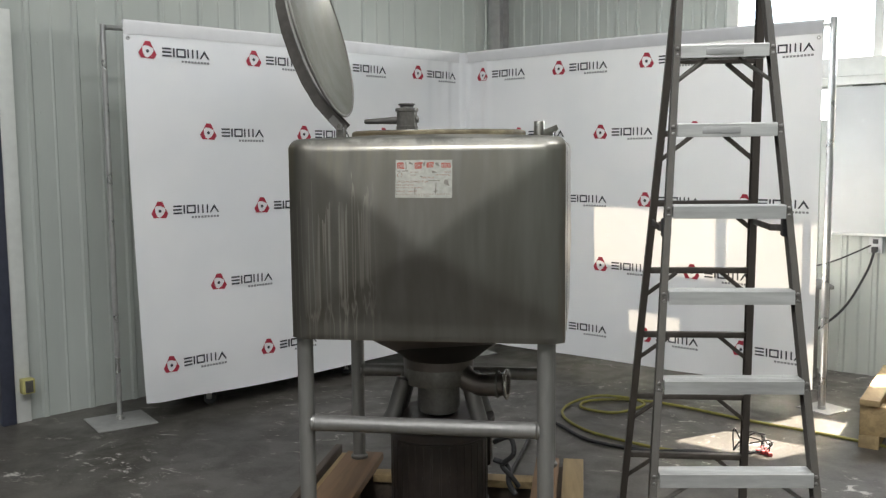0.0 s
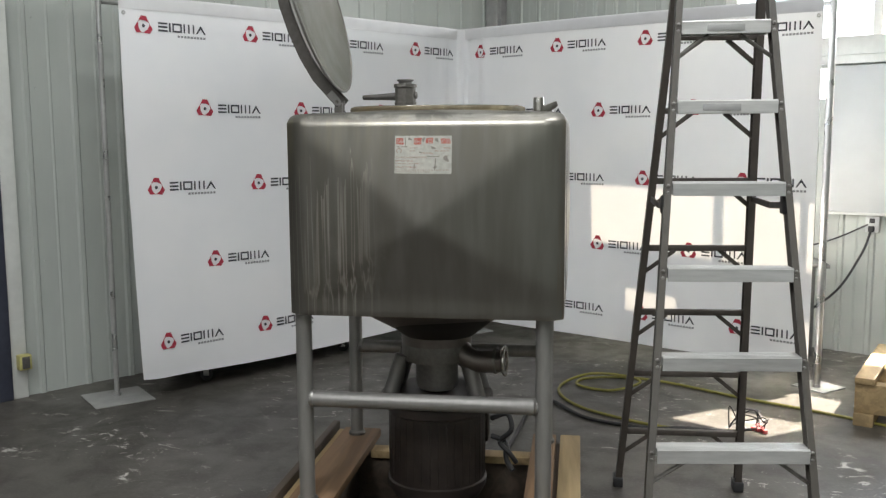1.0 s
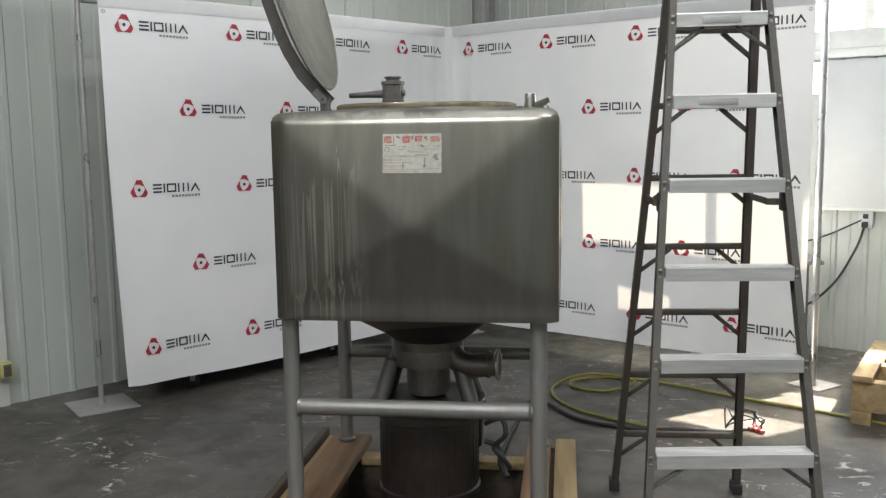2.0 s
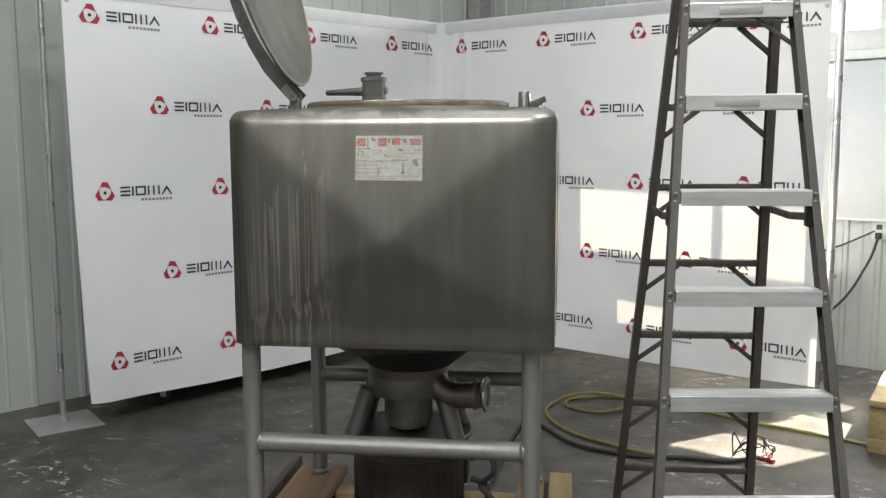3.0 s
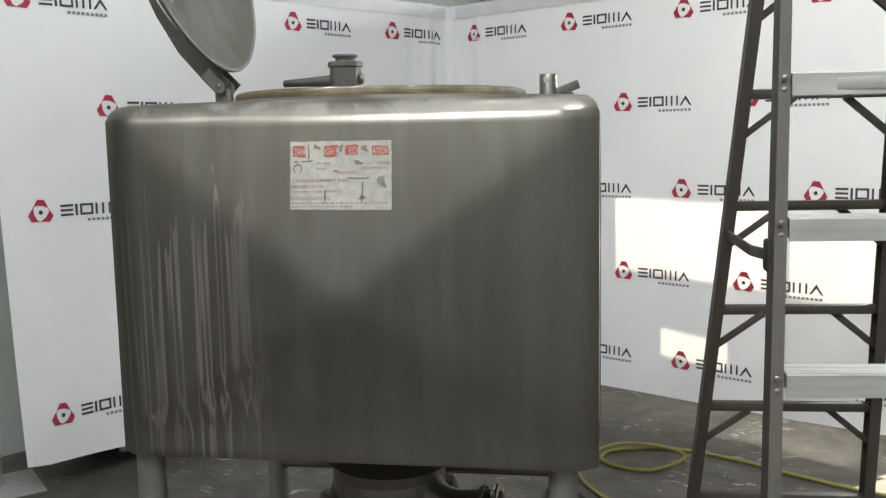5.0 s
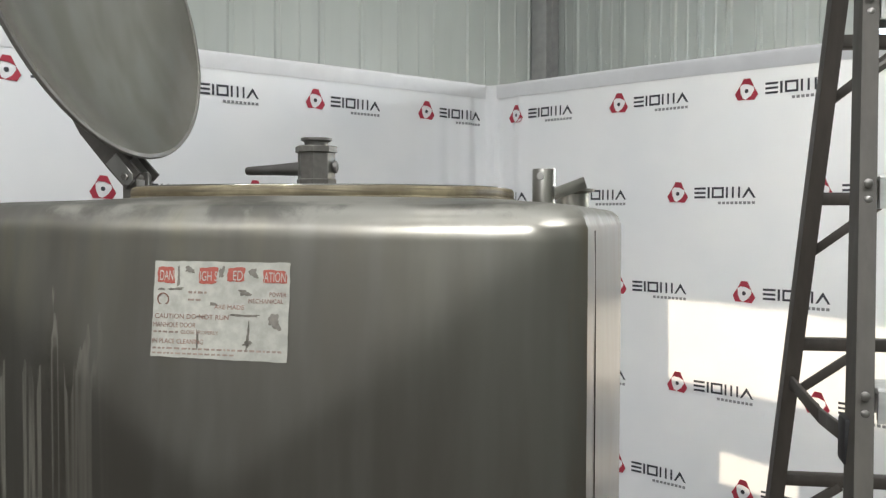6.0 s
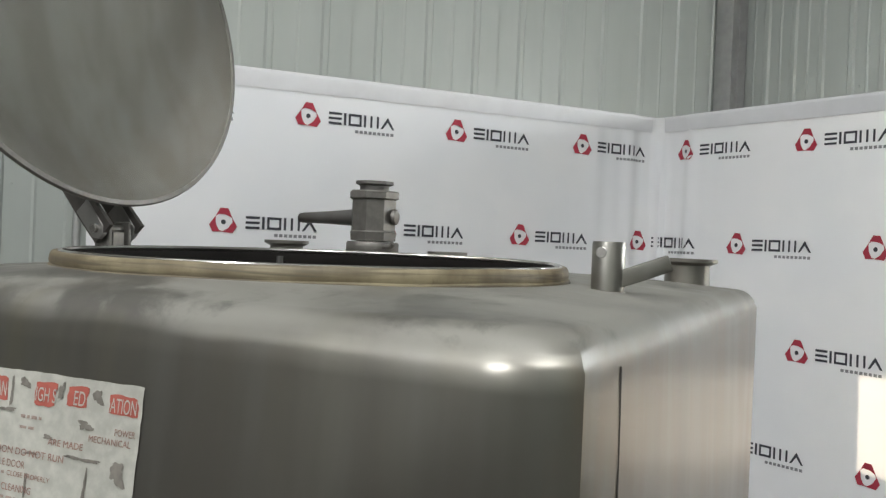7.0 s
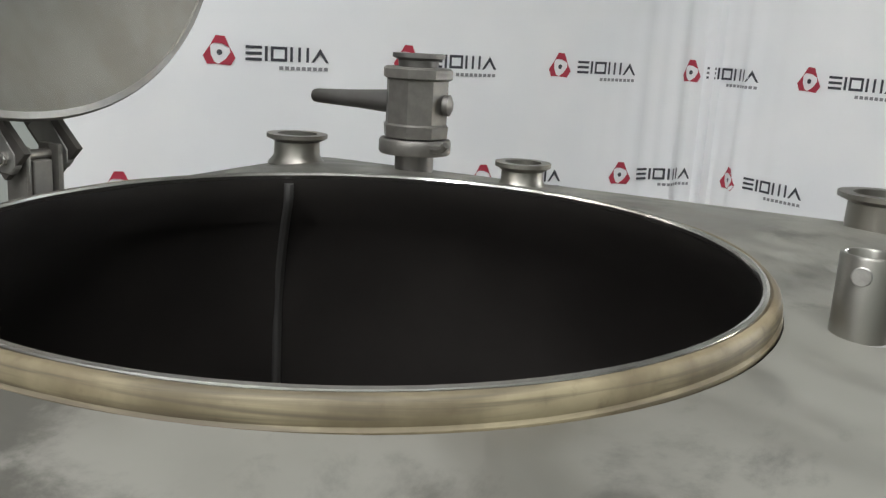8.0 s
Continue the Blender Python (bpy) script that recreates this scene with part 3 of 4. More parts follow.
def print_logo(S, z):
    """One repeat of the print, as flat shapes in the print's colours laid on the fabric."""
    bm = bmesh.new()
    for shapes, idx in ((R3, 0), ([DOT], 1), (BARS, 1), (SMALL, 2)):
        for o in shapes:
            vs = []
            for u, w in o:
                p, nrm = fold(S + u, z + w)
                vs.append(bm.verts.new(p + Vector((nrm.x, nrm.y, 0)) * 0.0035))
            f = bm.faces.new(vs)
            f.material_index = idx
    return part("printed_mark", bm, [RED, INK, INK_GREY], backdrop, smooth=False)


SLIP = (0.033, 0.015, 0.0, -0.027, -0.021)  # the left sheet hangs a little skew
for row in range(5):
    z = 2.4235 - 0.5099 * row
    for c in range(4):
        odd = row % 2
        S = -(0.502 + 0.789 * c - 0.3945 * odd + SLIP[row])
        print_logo(S, z)
        S = 0.217 + 0.769 * c + 0.3845 * odd
        if S + 0.45 < S_RIGHT:
            print_logo(S, z)
# white eyelets at the upper outer corners
for S in (S_LEFT + 0.03, S_RIGHT - 0.03):
    p, nrm = fold(S, z_top(S) - 0.11)
    part("eyelet", lathe([(0.006, 0), (0.013, 0.001), (0.013, 0.004), (0.006, 0.005)], along(p, p + Vector((nrm.x, nrm.y, 0)) * 0.01), 14, True), POLE, backdrop)

pl, pr = (-2.477, 2.274), (2.185, 3.092)
frame_pipe = thing("pipe_frame", "grey steel pipe frame carrying the backdrop", "pipe frame", (pl[0], pl[1], 0))
part("crossbar", tube((pl[0] + 0.02, pl[1] + 0.0, 2.58), (C.x - 0.02, C.y, 2.6), 0.016), POLE, frame_pipe)
part("crossbar", tube((C.x + 0.02, C.y, 2.6), (pr[0] - 0.02, pr[1], 2.565), 0.016), POLE, frame_pipe)
for (x, y), r, top in ((pl, 0.017, 2.6), (pr, 0.024, 2.62), ((C.x - 0.01, C.y + 0.1), 0.017, 2.62)):
    part("upright", tube((x, y, 0.01), (x, y, top), r), POLE, frame_pipe)
for (x, y), a in ((pl, 44), (pr, 40), ((C.x - 0.01, C.y + 0.1), 40)):
    k = 0.19 if x < 0 else 0.125
    part("base_plate", box((-k, -k, 0.0), (k, k, 0.008), 0.002, pose(x + 0.02, y + (-0.03 if x < 0 else 0.03), 0, 0, 0, a)), PLATE, frame_pipe, "flat grey steel base plate")
    part("collar", lathe([(0.026, 0.008), (0.026, 0.03), (0.022, 0.033)], Matrix.Translation((x, y, 0)), 20), POLE, frame_pipe)

# the low dolly whose castors show below the fabric
dolly = thing("dolly", "low dark dolly on castors behind the backdrop", "dolly", (-2.0, 3.4, 0))
dm = pose(-1.98, 2.72, 0, 0, 0, 53.73)
part("deck", box((-0.25, 0.02, 0.11), (1.5, 0.5, 0.15), 0.004, dm), WOOD_DARK, dolly)
for x, y in ((-0.02, 0.06), (1.22, 0.06), (-0.02, 0.44), (1.22, 0.44)):
    c = dm @ Vector((x, y, 0.045))
    wheel = part("castor", lathe([(0.008, -0.014), (0.04, -0.016), (0.045, -0.01), (0.045, 0.01), (0.04, 0.016), (0.008, 0.014)], Matrix.Translation(c) @ Matrix.Rotation(radians(90), 4, "X"), 20), RUBBER, dolly)
    part("fork", box((-0.02, -0.022, 0.04), (0.02, 0.022, 0.108), 0.004, Matrix.Translation((c.x, c.y, 0))), POLE, wheel)


# ---- the blender tank ----
W, D, ZB, ZT = 0.515, 1.13, 1.047, 1.799  # half width, depth, lower edge, upper edge of the jacket
RC = Vector((-0.0126, 0.456))  # middle of the manhole
R_OUT, R_IN = 0.358, 0.3445


def rounded_rect(hw, y0, y1, r, n=128):
    """Points round a rounded rectangle, evenly by the angle from its middle, starting at +x."""
    cy = (y0 + y1) / 2
    hd = (y1 - y0) / 2
    pts = []
    for i in range(n):
        a = 2 * math.pi * (i + 0.5) / n
        dx, dy = math.cos(a) * hd / max(hw, hd), math.sin(a) * hw / max(hw, hd)
        lo, hi = 0.0, 4.0
        for _ in range(40):
            t = (lo + hi) / 2
            qx, qy = abs(dx * t) - (hw - r), abs(dy * t) - (hd - r)
            d = math.hypot(max(qx, 0), max(qy, 0)) + min(max(qx, qy), 0) - r
            lo, hi = (t, hi) if d < 0 else (lo, t)
        pts.append(Vector((dx * lo, cy + dy * lo, 0)))
    return pts


def loft(rings, cap_last=False):
    bm = bmesh.new()
    vs = [[bm.verts.new(p) for p in ring] for ring in rings]
    n = len(vs[0])
    for a, b in zip(vs, vs[1:]):
        for i in range(n):
            j = (i + 1) % n
            bm.faces.new((a[i], a[j], b[j], b[i]))
    return bm


tank = thing("blender_tank", "square stainless blending tank, open round lid, dried white runs", "tank", (0, 0.5, 0))
RV, RT = 0.032, 0.033
rings = []
CROSS = 0.043  # how far the cross-broken sheets stand out in their middles
ZM = 1.39


def bulge(x, z):
    """Stand-out of the front sheet: a shallow four-sided pyramid above a flat lower band."""
    up = (z - ZM) / (ZT - 0.02 - ZM) if z > ZM else (ZM - z) / (ZM - ZB - 0.07)
    return CROSS * max(0.0, 1 - max(abs(x) / (W - 0.01), up))


def jacket_ring(inset, z, r):
    ring = []
    for p in rounded_rect(W - inset, inset, D - inset, r):
        x, y = p.x, p.y
        if inset < 0.002:
            # each side is a shallow four-sided pyramid
            if y < 0.004 or y > D - 0.004:
                y += (-1 if y < 0.5 else 1) * bulge(x, z)
            elif abs(x) > W - 0.004:
                x += (1 if x > 0 else -1) * 0.25 * bulge((y - D / 2) * 2 * W / D, z)
        ring.append(Vector((x, y, z)))
    return ring


rings.append(jacket_ring(0.02, ZB + 0.004, 0.04))
rings.append(jacket_ring(0.003, ZB, 0.05))
rings.append(jacket_ring(0.0, ZB + 0.004, RV))
for k in range(1, 40):
    rings.append(jacket_ring(0.0, ZB + 0.004 + (ZT - RT - ZB - 0.004) * k / 39, RV))
for k in range(1, 9):
    a = math.pi / 2 * k / 8
    rings.append(jacket_ring(RT * (1 - math.cos(a)) + 0.0021, ZT - RT + RT * math.sin(a), RV + 0.008 * k / 8))
edge = rings[-1]
circle = []
for p in edge:
    a = math.atan2(p.y - RC.y, p.x - RC.x)
    circle.append(Vector((RC.x + R_OUT * math.cos(a), RC.y + R_OUT * math.sin(a), 0)))
for k in range(1, 9):
    t = k / 8
    rings.append([e.lerp(c, t) for e, c in zip(edge, circle)])
    for v in rings[-1]:
        rise = 0.013 * t + 0.018 * t * max(0.0, min(1.0, (v.y - 0.55) / 0.4))
        v.z = ZT + rise + 0.002 * noise.noise((v.x * 5, v.y * 5, 0.3))
part("jacket", loft(rings), STEEL, tank)
# neck of the manhole: outside wall, rolled lip and inside wall


def lean(bm):
    """The rim stands a little higher at the back than at the front."""
    for v in bm.verts:
        if v.co.z > 1.79:
            v.co.z += 0.004 * (v.co.y - RC.y) / R_OUT
    return bm


neck = lean(lathe([(R_IN + 0.002, 1.811), (R_IN + 0.002, 1.832), (R_IN + 0.001, 1.8345), (R_IN - 0.0015, 1.8355), (R_IN - 0.004, 1.8345), (R_IN - 0.005, 1.832), (R_IN - 0.003, 1.8275), (R_IN - 0.001, 1.827)], Matrix.Translation((RC.x, RC.y, 0)), 96, True))
part("manhole_neck", neck, POLISHED, tank, "bright rolled manhole rim")
# hollow inside, its shade painted as a near-black steel colour
bm = bmesh.new()
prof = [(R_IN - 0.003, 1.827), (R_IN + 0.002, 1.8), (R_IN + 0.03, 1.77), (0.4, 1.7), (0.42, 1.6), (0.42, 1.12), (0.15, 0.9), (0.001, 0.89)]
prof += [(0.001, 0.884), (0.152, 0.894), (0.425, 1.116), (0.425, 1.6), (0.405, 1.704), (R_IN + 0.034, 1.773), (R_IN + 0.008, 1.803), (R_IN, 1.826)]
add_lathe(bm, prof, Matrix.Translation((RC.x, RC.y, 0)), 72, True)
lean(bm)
part("inner_shell", bm, STEEL_SHADED, tank, "steel inside of the tank, its shade put into the colour")
seam = [(RC.x - 0.7071 * r, RC.y + 0.7071 * r, z) for r, z in ((0.3415, 1.824), (0.345, 1.8), (0.367, 1.767), (0.399, 1.7), (0.418, 1.6), (0.418, 1.35), (0.418, 1.12))]
part("inner_seam", bent(seam, 0.006, 8, 4), STEEL_PIPE, tank, "dull weld seam")
# upright seam in the side sheet
part("side_seam", bent([(W + 0.25 * bulge((0.121 - D / 2) * 2 * W / D, z) + 0.0006, 0.121, z) for z in (ZB + 0.03, 1.2, 1.39, 1.6, ZT - RT - 0.004)], 0.001, 6, 4), STEEL_DULL, tank, "dark upright seam")
# gasket
gp = []
for k in range(40):
    a = 2 * math.pi * k / 40
    c, d = math.cos(a), math.sin(a)
    c, d = math.copysign(abs(c) ** 0.55, c), math.copysign(abs(d) ** 0.55, d)
    groove = 0.0034 * math.exp(-((d + 0.25) / 0.16) ** 2) if c > 0 else 0.0
    gp.append((R_OUT - 0.0063 + 0.0063 * c - groove - (0.002 * (d + 1) if c > 0 else 0), 1.8215 + 0.0118 * d))
bm = lean(lathe(gp, Matrix.Translation((RC.x, RC.y, 0)), 120, True))
for v in bm.verts:
    a = math.atan2(v.co.y - RC.y, v.co.x - RC.x)
    v.co.z += 0.0025 * noise.noise((math.cos(a) * 2.5, math.sin(a) * 2.5, 1.0))
    r = 1 + 0.006 * noise.noise((math.cos(a) * 3, math.sin(a) * 3, 4.0))
    v.co.x, v.co.y = RC.x + (v.co.x - RC.x) * r, RC.y + (v.co.y - RC.y) * r
part("gasket", bm, GASKET, tank, "tan worn rubber gasket round the manhole")

# cone, outlet and drive below
AX = (-0.03, 0.5)
base_ring = jacket_ring(0.012, ZB + 0.003, 0.05)


def cone_ring(r, z):
    return [Vector((AX[0] + r * math.cos(a), AX[1] + r * math.sin(a), z)) for a in (math.atan2(p.y - AX[1], p.x - AX[0]) for p in base_ring)]


cone = loft([base_ring] + [cone_ring(r, z) for r, z in ((0.43, ZB + 0.001), (0.42, ZB - 0.004), (0.34, ZB - 0.045), (0.25, ZB - 0.095), (0.16, ZB - 0.145), (0.15, ZB - 0.155), (0.149, ZB - 0.2))])
part("bottom_cone", cone, STEEL_STAINED, tank, "brown-stained steel cone under the tank")
part("bearing_flange", lathe([(0.1, 0.775), (0.146, 0.777), (0.148, 0.785), (0.148, 0.85), (0.14, 0.862), (0.1, 0.865)], Matrix.Translation((*AX, 0)), 48), STEEL_CAST, tank)
part("bearing_housing", lathe([(0.06, 0.64), (0.082, 0.65), (0.09, 0.675), (0.09, 0.775), (0.06, 0.776)], Matrix.Translation((*AX, 0)), 40), STEEL_CAST, tank)
part("elbow_outlet", bent([(AX[0] + 0.1, 0.46, 0.835), (0.1, 0.44, 0.8), (0.15, 0.43, 0.782), (0.21, 0.425, 0.784), (0.262, 0.42, 0.79)], 0.047, 24), STEEL_STAINED, tank, "dull elbow outlet pipe")
part("ferrule", lathe([(0.042, 0), (0.05, 0.0), (0.064, 0.012), (0.064, 0.018), (0.042, 0.018)], along((0.255, 0.42, 0.79), (0.3, 0.415, 0.791)), 32, True), STEEL_TOP, tank)
part("clamp_ring", lathe([(0.05, -0.006), (0.056, -0.006), (0.056, 0.004), (0.05, 0.004)], along((0.232, 0.423, 0.789), (0.3, 0.415, 0.791)), 32, True), STEEL_CAST, tank)
for a in (205, 335, 25, 155):
    c, s = math.cos(radians(a)), math.sin(radians(a))
    part("motor_strut", tube((AX[0] + 0.15 * c, AX[1] + 0.15 * s, 0.8), (AX[0] + 0.215 * c, AX[1] + 0.215 * s, 0.6), 0.034, 20), STEEL_PIPE, tank)
part("motor_plate", lathe([(0.05, 0.61), (0.235, 0.61), (0.24, 0.615), (0.24, 0.628), (0.235, 0.632), (0.05, 0.634)], Matrix.Translation((*AX, 0)), 48), MOTOR, tank)
motor = part("motor", lathe([(0.05, 0.17), (0.13, 0.172), (0.19, 0.19), (0.212, 0.23), (0.214, 0.26), (0.206, 0.265), (0.206, 0.555), (0.214, 0.56), (0.214, 0.6), (0.19, 0.608), (0.05, 0.609)], Matrix.Translation((*AX, 0)), 56), MOTOR, tank, "dark paint-worn electric motor")
for k in range(36):
    a = 2 * math.pi * k / 36
    part("cooling_fin", box((0.2, -0.004, 0.275), (0.2078, 0.004, 0.545), 0.001, Matrix.Translation((*AX, 0)) @ Matrix.Rotation(a, 4, "Z")), MOTOR, motor)
part("terminal_box", box((-0.065, -0.05, 0.36), (0.065, 0.05, 0.5), 0.008, Matrix.Translation((AX[0] + 0.14, AX[1] + 0.2, 0))), MOTOR, motor)
part("lead", bent([(0.2, 0.55, 0.5), (0.27, 0.53, 0.53), (0.29, 0.5, 0.47), (0.24, 0.52, 0.41), (0.28, 0.5, 0.37), (0.31, 0.52, 0.32)], 0.011, 10), RUBBER, motor, "black motor lead")
part("conduit", bent([(0.2, 0.56, 0.42), (0.26, 0.54, 0.4), (0.27, 0.5, 0.34), (0.3, 0.47, 0.3)], 0.012, 10), RUBBER, motor)

# legs and rails
LEGS = {"fl": (-0.486, 0.083), "fr": (0.441, 0.083), "bl": (-0.488, 0.908), "br": (0.424, 0.908)}
Z_DECK = 0.285
for x, y in LEGS.values():
    bm = bmesh.new()
    add_tube(bm, (x, y, Z_DECK), (x, y, ZB + 0.02), 0.031, 28)
    leg = part("leg", bm, STEEL_RAIL, tank)
    part("foot", lathe([(0.04, Z_DECK), (0.04, Z_DECK + 0.012), (0.033, Z_DECK + 0.02)], Matrix.Translation((x, y, 0)), 24), STEEL_CAST, leg)
for a, b, z, r in (("fl", "fr", 0.7, 0.0315), ("bl", "br", 0.72, 0.03)):
    p, q = LEGS[a], LEGS[b]
    e = (Vector(q) - Vector(p)).normalized() * 0.018
    part("rail", tube((p[0] + e.x, p[1] + e.y, z), (q[0] - e.x, q[1] - e.y, z), r, 24), STEEL_RAIL, tank)
    for c in (p, q):
        d = (Vector(q) - Vector(p)).normalized() * (1 if c == p else -1)
        s = Vector((c[0] + d.x * 0.029, c[1] + d.y * 0.029, z))
        part("weld", lathe([(r - 0.002, -0.004), (r + 0.006, -0.002), (r + 0.001, 0.007), (r - 0.002, 0.007)], along(s, s + Vector((d.x, d.y, 0))), 24, True), WELD, tank)


def ferrule(x, y, z, r, h, name="port"):
    """A short tri-clamp port on the tank top."""
    ob = part(name, lathe([(r * 0.74, -0.03), (r * 0.95, 0.0), (r * 0.76, 0.012), (r * 0.74, h - 0.012), (r, h - 0.006), (r, h), (r * 0.66, h), (r * 0.64, -0.03)], Matrix.Translation((x, y, z)), 40, True), STEEL_PORT, tank, "short clamp-ended steel port")
    return ob


ferrule(-0.43, 0.965, 1.806, 0.047, 0.045)
ferrule(-0.066, 1.0, 1.804, 0.04, 0.038)
ferrule(0.4, 1.03, 1.79, 0.053, 0.06)

VX, VY = -0.257, 1.03
VD = -0.021
valve = part("valve_neck", lathe([(0.03, 1.80), (0.03, 1.852), (0.044, 1.855), (0.044, 1.862), (0.02, 1.863)], Matrix.Translation((VX, VY, VD)), 32), STEEL_PIPE, tank)
part("clamp", lathe([(0.03, 1.853), (0.053, 1.8535), (0.0555, 1.857), (0.0555, 1.873), (0.053, 1.8765), (0.03, 1.877)], Matrix.Translation((VX, VY, VD)), 36), STEEL_CAST, valve, "steel tri-clamp")
part("wing_nut", bent([(VX + 0.045, VY - 0.03, 1.866 + VD), (VX + 0.062, VY - 0.034, 1.868 + VD), (VX + 0.07, VY - 0.036, 1.875 + VD)], 0.006, 8), STEEL_CAST, valve)
part("valve_body", lathe([(0.03, 1.877), (0.05, 1.879), (0.0515, 1.897), (0.0485, 1.9), (0.0485, 1.965), (0.0545, 1.968), (0.0545, 1.981), (0.051, 1.984), (0.034, 1.984)], Matrix.Translation((VX, VY, VD)) @ Matrix.Rotation(0.2, 4, "Z"), 8), STEEL_CAST, valve, "octagonal cast plug valve body")
part("valve_ferrule", lathe([(0.03, 1.982), (0.031, 1.994), (0.04, 1.998), (0.04, 2.004), (0.026, 2.004), (0.024, 1.982)], Matrix.Translation((VX, VY, VD)), 32, True), STEEL_PIPE, valve)
bm = bmesh.new()
hb = Vector((VX - 0.028, VY + 0.02, 1.928 + VD))
add_lathe(bm, [(0.019, 0.0), (0.0185, 0.03), (0.0145, 0.1), (0.0115, 0.184), (0.0105, 0.19), (0.004, 0.192)], along(hb, hb + Vector((-0.985, 0.14, -0.02))), 16)
part("valve_handle", bm, STEEL_PIPE, valve, "tapered steel valve handle")
part("valve_boss", lathe([(0.012, 0), (0.016, 0.002), (0.016, 0.01), (0.008, 0.014)], along((VX + 0.044, VY + 0.002, 1.93 + VD), (VX + 0.1, VY + 0.012, 1.93 + VD)), 20), STEEL_PIPE, valve)

LX, LY = 0.395, 0.512
lug = part("lid_lug", lathe([(0.0215, 1.79), (0.0215, 1.869), (0.0205, 1.871), (0.0185, 1.871), (0.0175, 1.869), (0.0175, 1.79)], Matrix.Translation((LX, LY, 0)), 28, True), STEEL_PORT, tank, "upright pierced steel tube lug")
# pale disc on the tube: paints the brightness seen through its hole
part("lug_hole", lathe([(0.0065, 0), (0.0075, 0.002), (0.0065, 0.003)], along((LX - 0.004, LY - 0.0193, 1.857), (LX - 0.006, LY - 0.05, 1.857)), 16), WELD, lug, "pale disc, light through the lug's hole put into its colour")
part("lug_arm", box((-0.004, 0.0, -0.011), (0.004, 0.072, 0.011), 0.002, Matrix.Translation((LX + 0.014, LY - 0.005, 1.822)) @ Matrix.Rotation(radians(-62), 4, "Z") @ Matrix.Rotation(radians(20), 4, "X")), STEEL_PORT, lug)
part("weld", lathe([(0.02, 0), (0.027, 0.001), (0.0225, 0.007), (0.02, 0.007)], Matrix.Translation((LX, LY, 1.8)), 28, True), WELD, lug)

# open lid on its hinge
OPEN = radians(105)  # from shut
HX, HY, HZ_ = -0.432, 0.478, 1.86
lid_pose = Matrix.Translation((HX, HY, HZ_)) @ Matrix.Rotation(-OPEN, 4, "Y") @ Matrix.Translation((0.408, 0, -0.012))
lid = part("lid", lathe([(0.001, 0.06), (0.12, 0.055), (0.24, 0.038), (0.335, 0.012), (0.367, -0.006), (0.375, -0.012), (0.373, -0.017), (0.365, -0.014), (0.33, 0.006), (0.24, 0.032), (0.12, 0.049), (0.001, 0.054)], lid_pose, 96), STEEL_TOP, tank, "open dished round steel lid")
part("lid_rim", lathe([(0.366, -0.018), (0.3735, -0.0175), (0.3758, -0.013), (0.371, -0.008), (0.366, -0.01)], lid_pose, 96, True), STEEL_CAST, lid)
for s in (-1, 1):
    bm = bmesh.new()
    pts = [(-0.42, 0.0), (-0.37, 0.028), (-0.29, 0.068), (-0.19, 0.096), (-0.08, 0.113), (0.03, 0.12), (0.14, 0.113), (0.22, 0.096)]
    rings = []
    for k, (x, z) in enumerate(pts):
        (xa, za), (xb, zb) = pts[max(k - 1, 0)], pts[min(k + 1, len(pts) - 1)]
        n = Vector((za - zb, xb - xa)).normalized() * (0.022 if k < len(pts) - 1 else 0.012)
        rings.append([bm.verts.new(q) for q in ((x - n.x, s * 0.034 - 0.004, z - n.y), (x + n.x, s * 0.034 - 0.004, z + n.y), (x + n.x, s * 0.034 + 0.004, z + n.y), (x - n.x, s * 0.034 + 0.004, z - n.y))])
    for a, b in zip(rings, rings[1:]):
        for k in range(4):
            bm.faces.new((a[k], a[(k + 1) % 4], b[(k + 1) % 4], b[k]))
    bm.faces.new(rings[0])
    bm.faces.new(rings[-1])
    bmesh.ops.transform(bm, matrix=lid_pose, verts=bm.verts)
    part("hinge_strap", bm, STEEL_DULL, lid, "curved flat hinge strap")
hm = Matrix.Translation((HX, HY, HZ_))
for s in (-1, 1):
    part("hinge_cheek", box((-0.016, s * 0.021 - 0.004, -0.055), (0.016, s * 0.021 + 0.004, 0.012), 0.003, hm), STEEL_CAST, tank)
    ear = Matrix.Translation((HX, HY + s * 0.034, HZ_)) @ Matrix.Rotation(-OPEN - radians(28), 4, "Y")
    bm = bmesh.new()
    outline = ((-0.018, -0.006), (-0.008, -0.016), (0.05, -0.018), (0.05, 0.016), (-0.008, 0.016), (-0.018, 0.006))
    rings = [[bm.verts.new(ear @ Vector((x, y, z))) for x, z in outline] for y in (-0.005, 0.005)]
    for k in range(6):
        bm.faces.new((rings[0][k], rings[0][(k + 1) % 6], rings[1][(k + 1) % 6], rings[1][k]))
    bm.faces.new(rings[0])
    bm.faces.new(rings[1])
    bmesh.ops.bevel(bm, geom=bm.edges[:], offset=0.0018, segments=1, affect="EDGES")
    part("hinge_ear", bm, STEEL_RAIL, lid, smooth=False)
    part("hinge_bolt", lathe([(0.008, 0), (0.008, 0.005), (0.0055, 0.007)], along((HX, HY + s * 0.039, HZ_), (HX, HY + s * 0.08, HZ_)), 6), POLISHED, tank)
part("hinge_block", box((-0.012, -0.013, -0.055), (0.012, 0.013, -0.004), 0.002, hm), STEEL_CAST, tank, smooth=False)
part("hinge_pin", tube(hm @ Vector((0, -0.046, 0)), hm @ Vector((0, 0.046, 0)), 0.0065, 16), STEEL_CAST, tank)

# torn warning sticker on the front sheet
def front_y(x, z):
    return -bulge(x, z) - 0.0012


LX0, LX1, LZ0, LZ1 = -0.099, 0.109, 1.582, 1.717
bm = bmesh.new()
random.seed(5)
NU, NV = 24, 16
grid = []
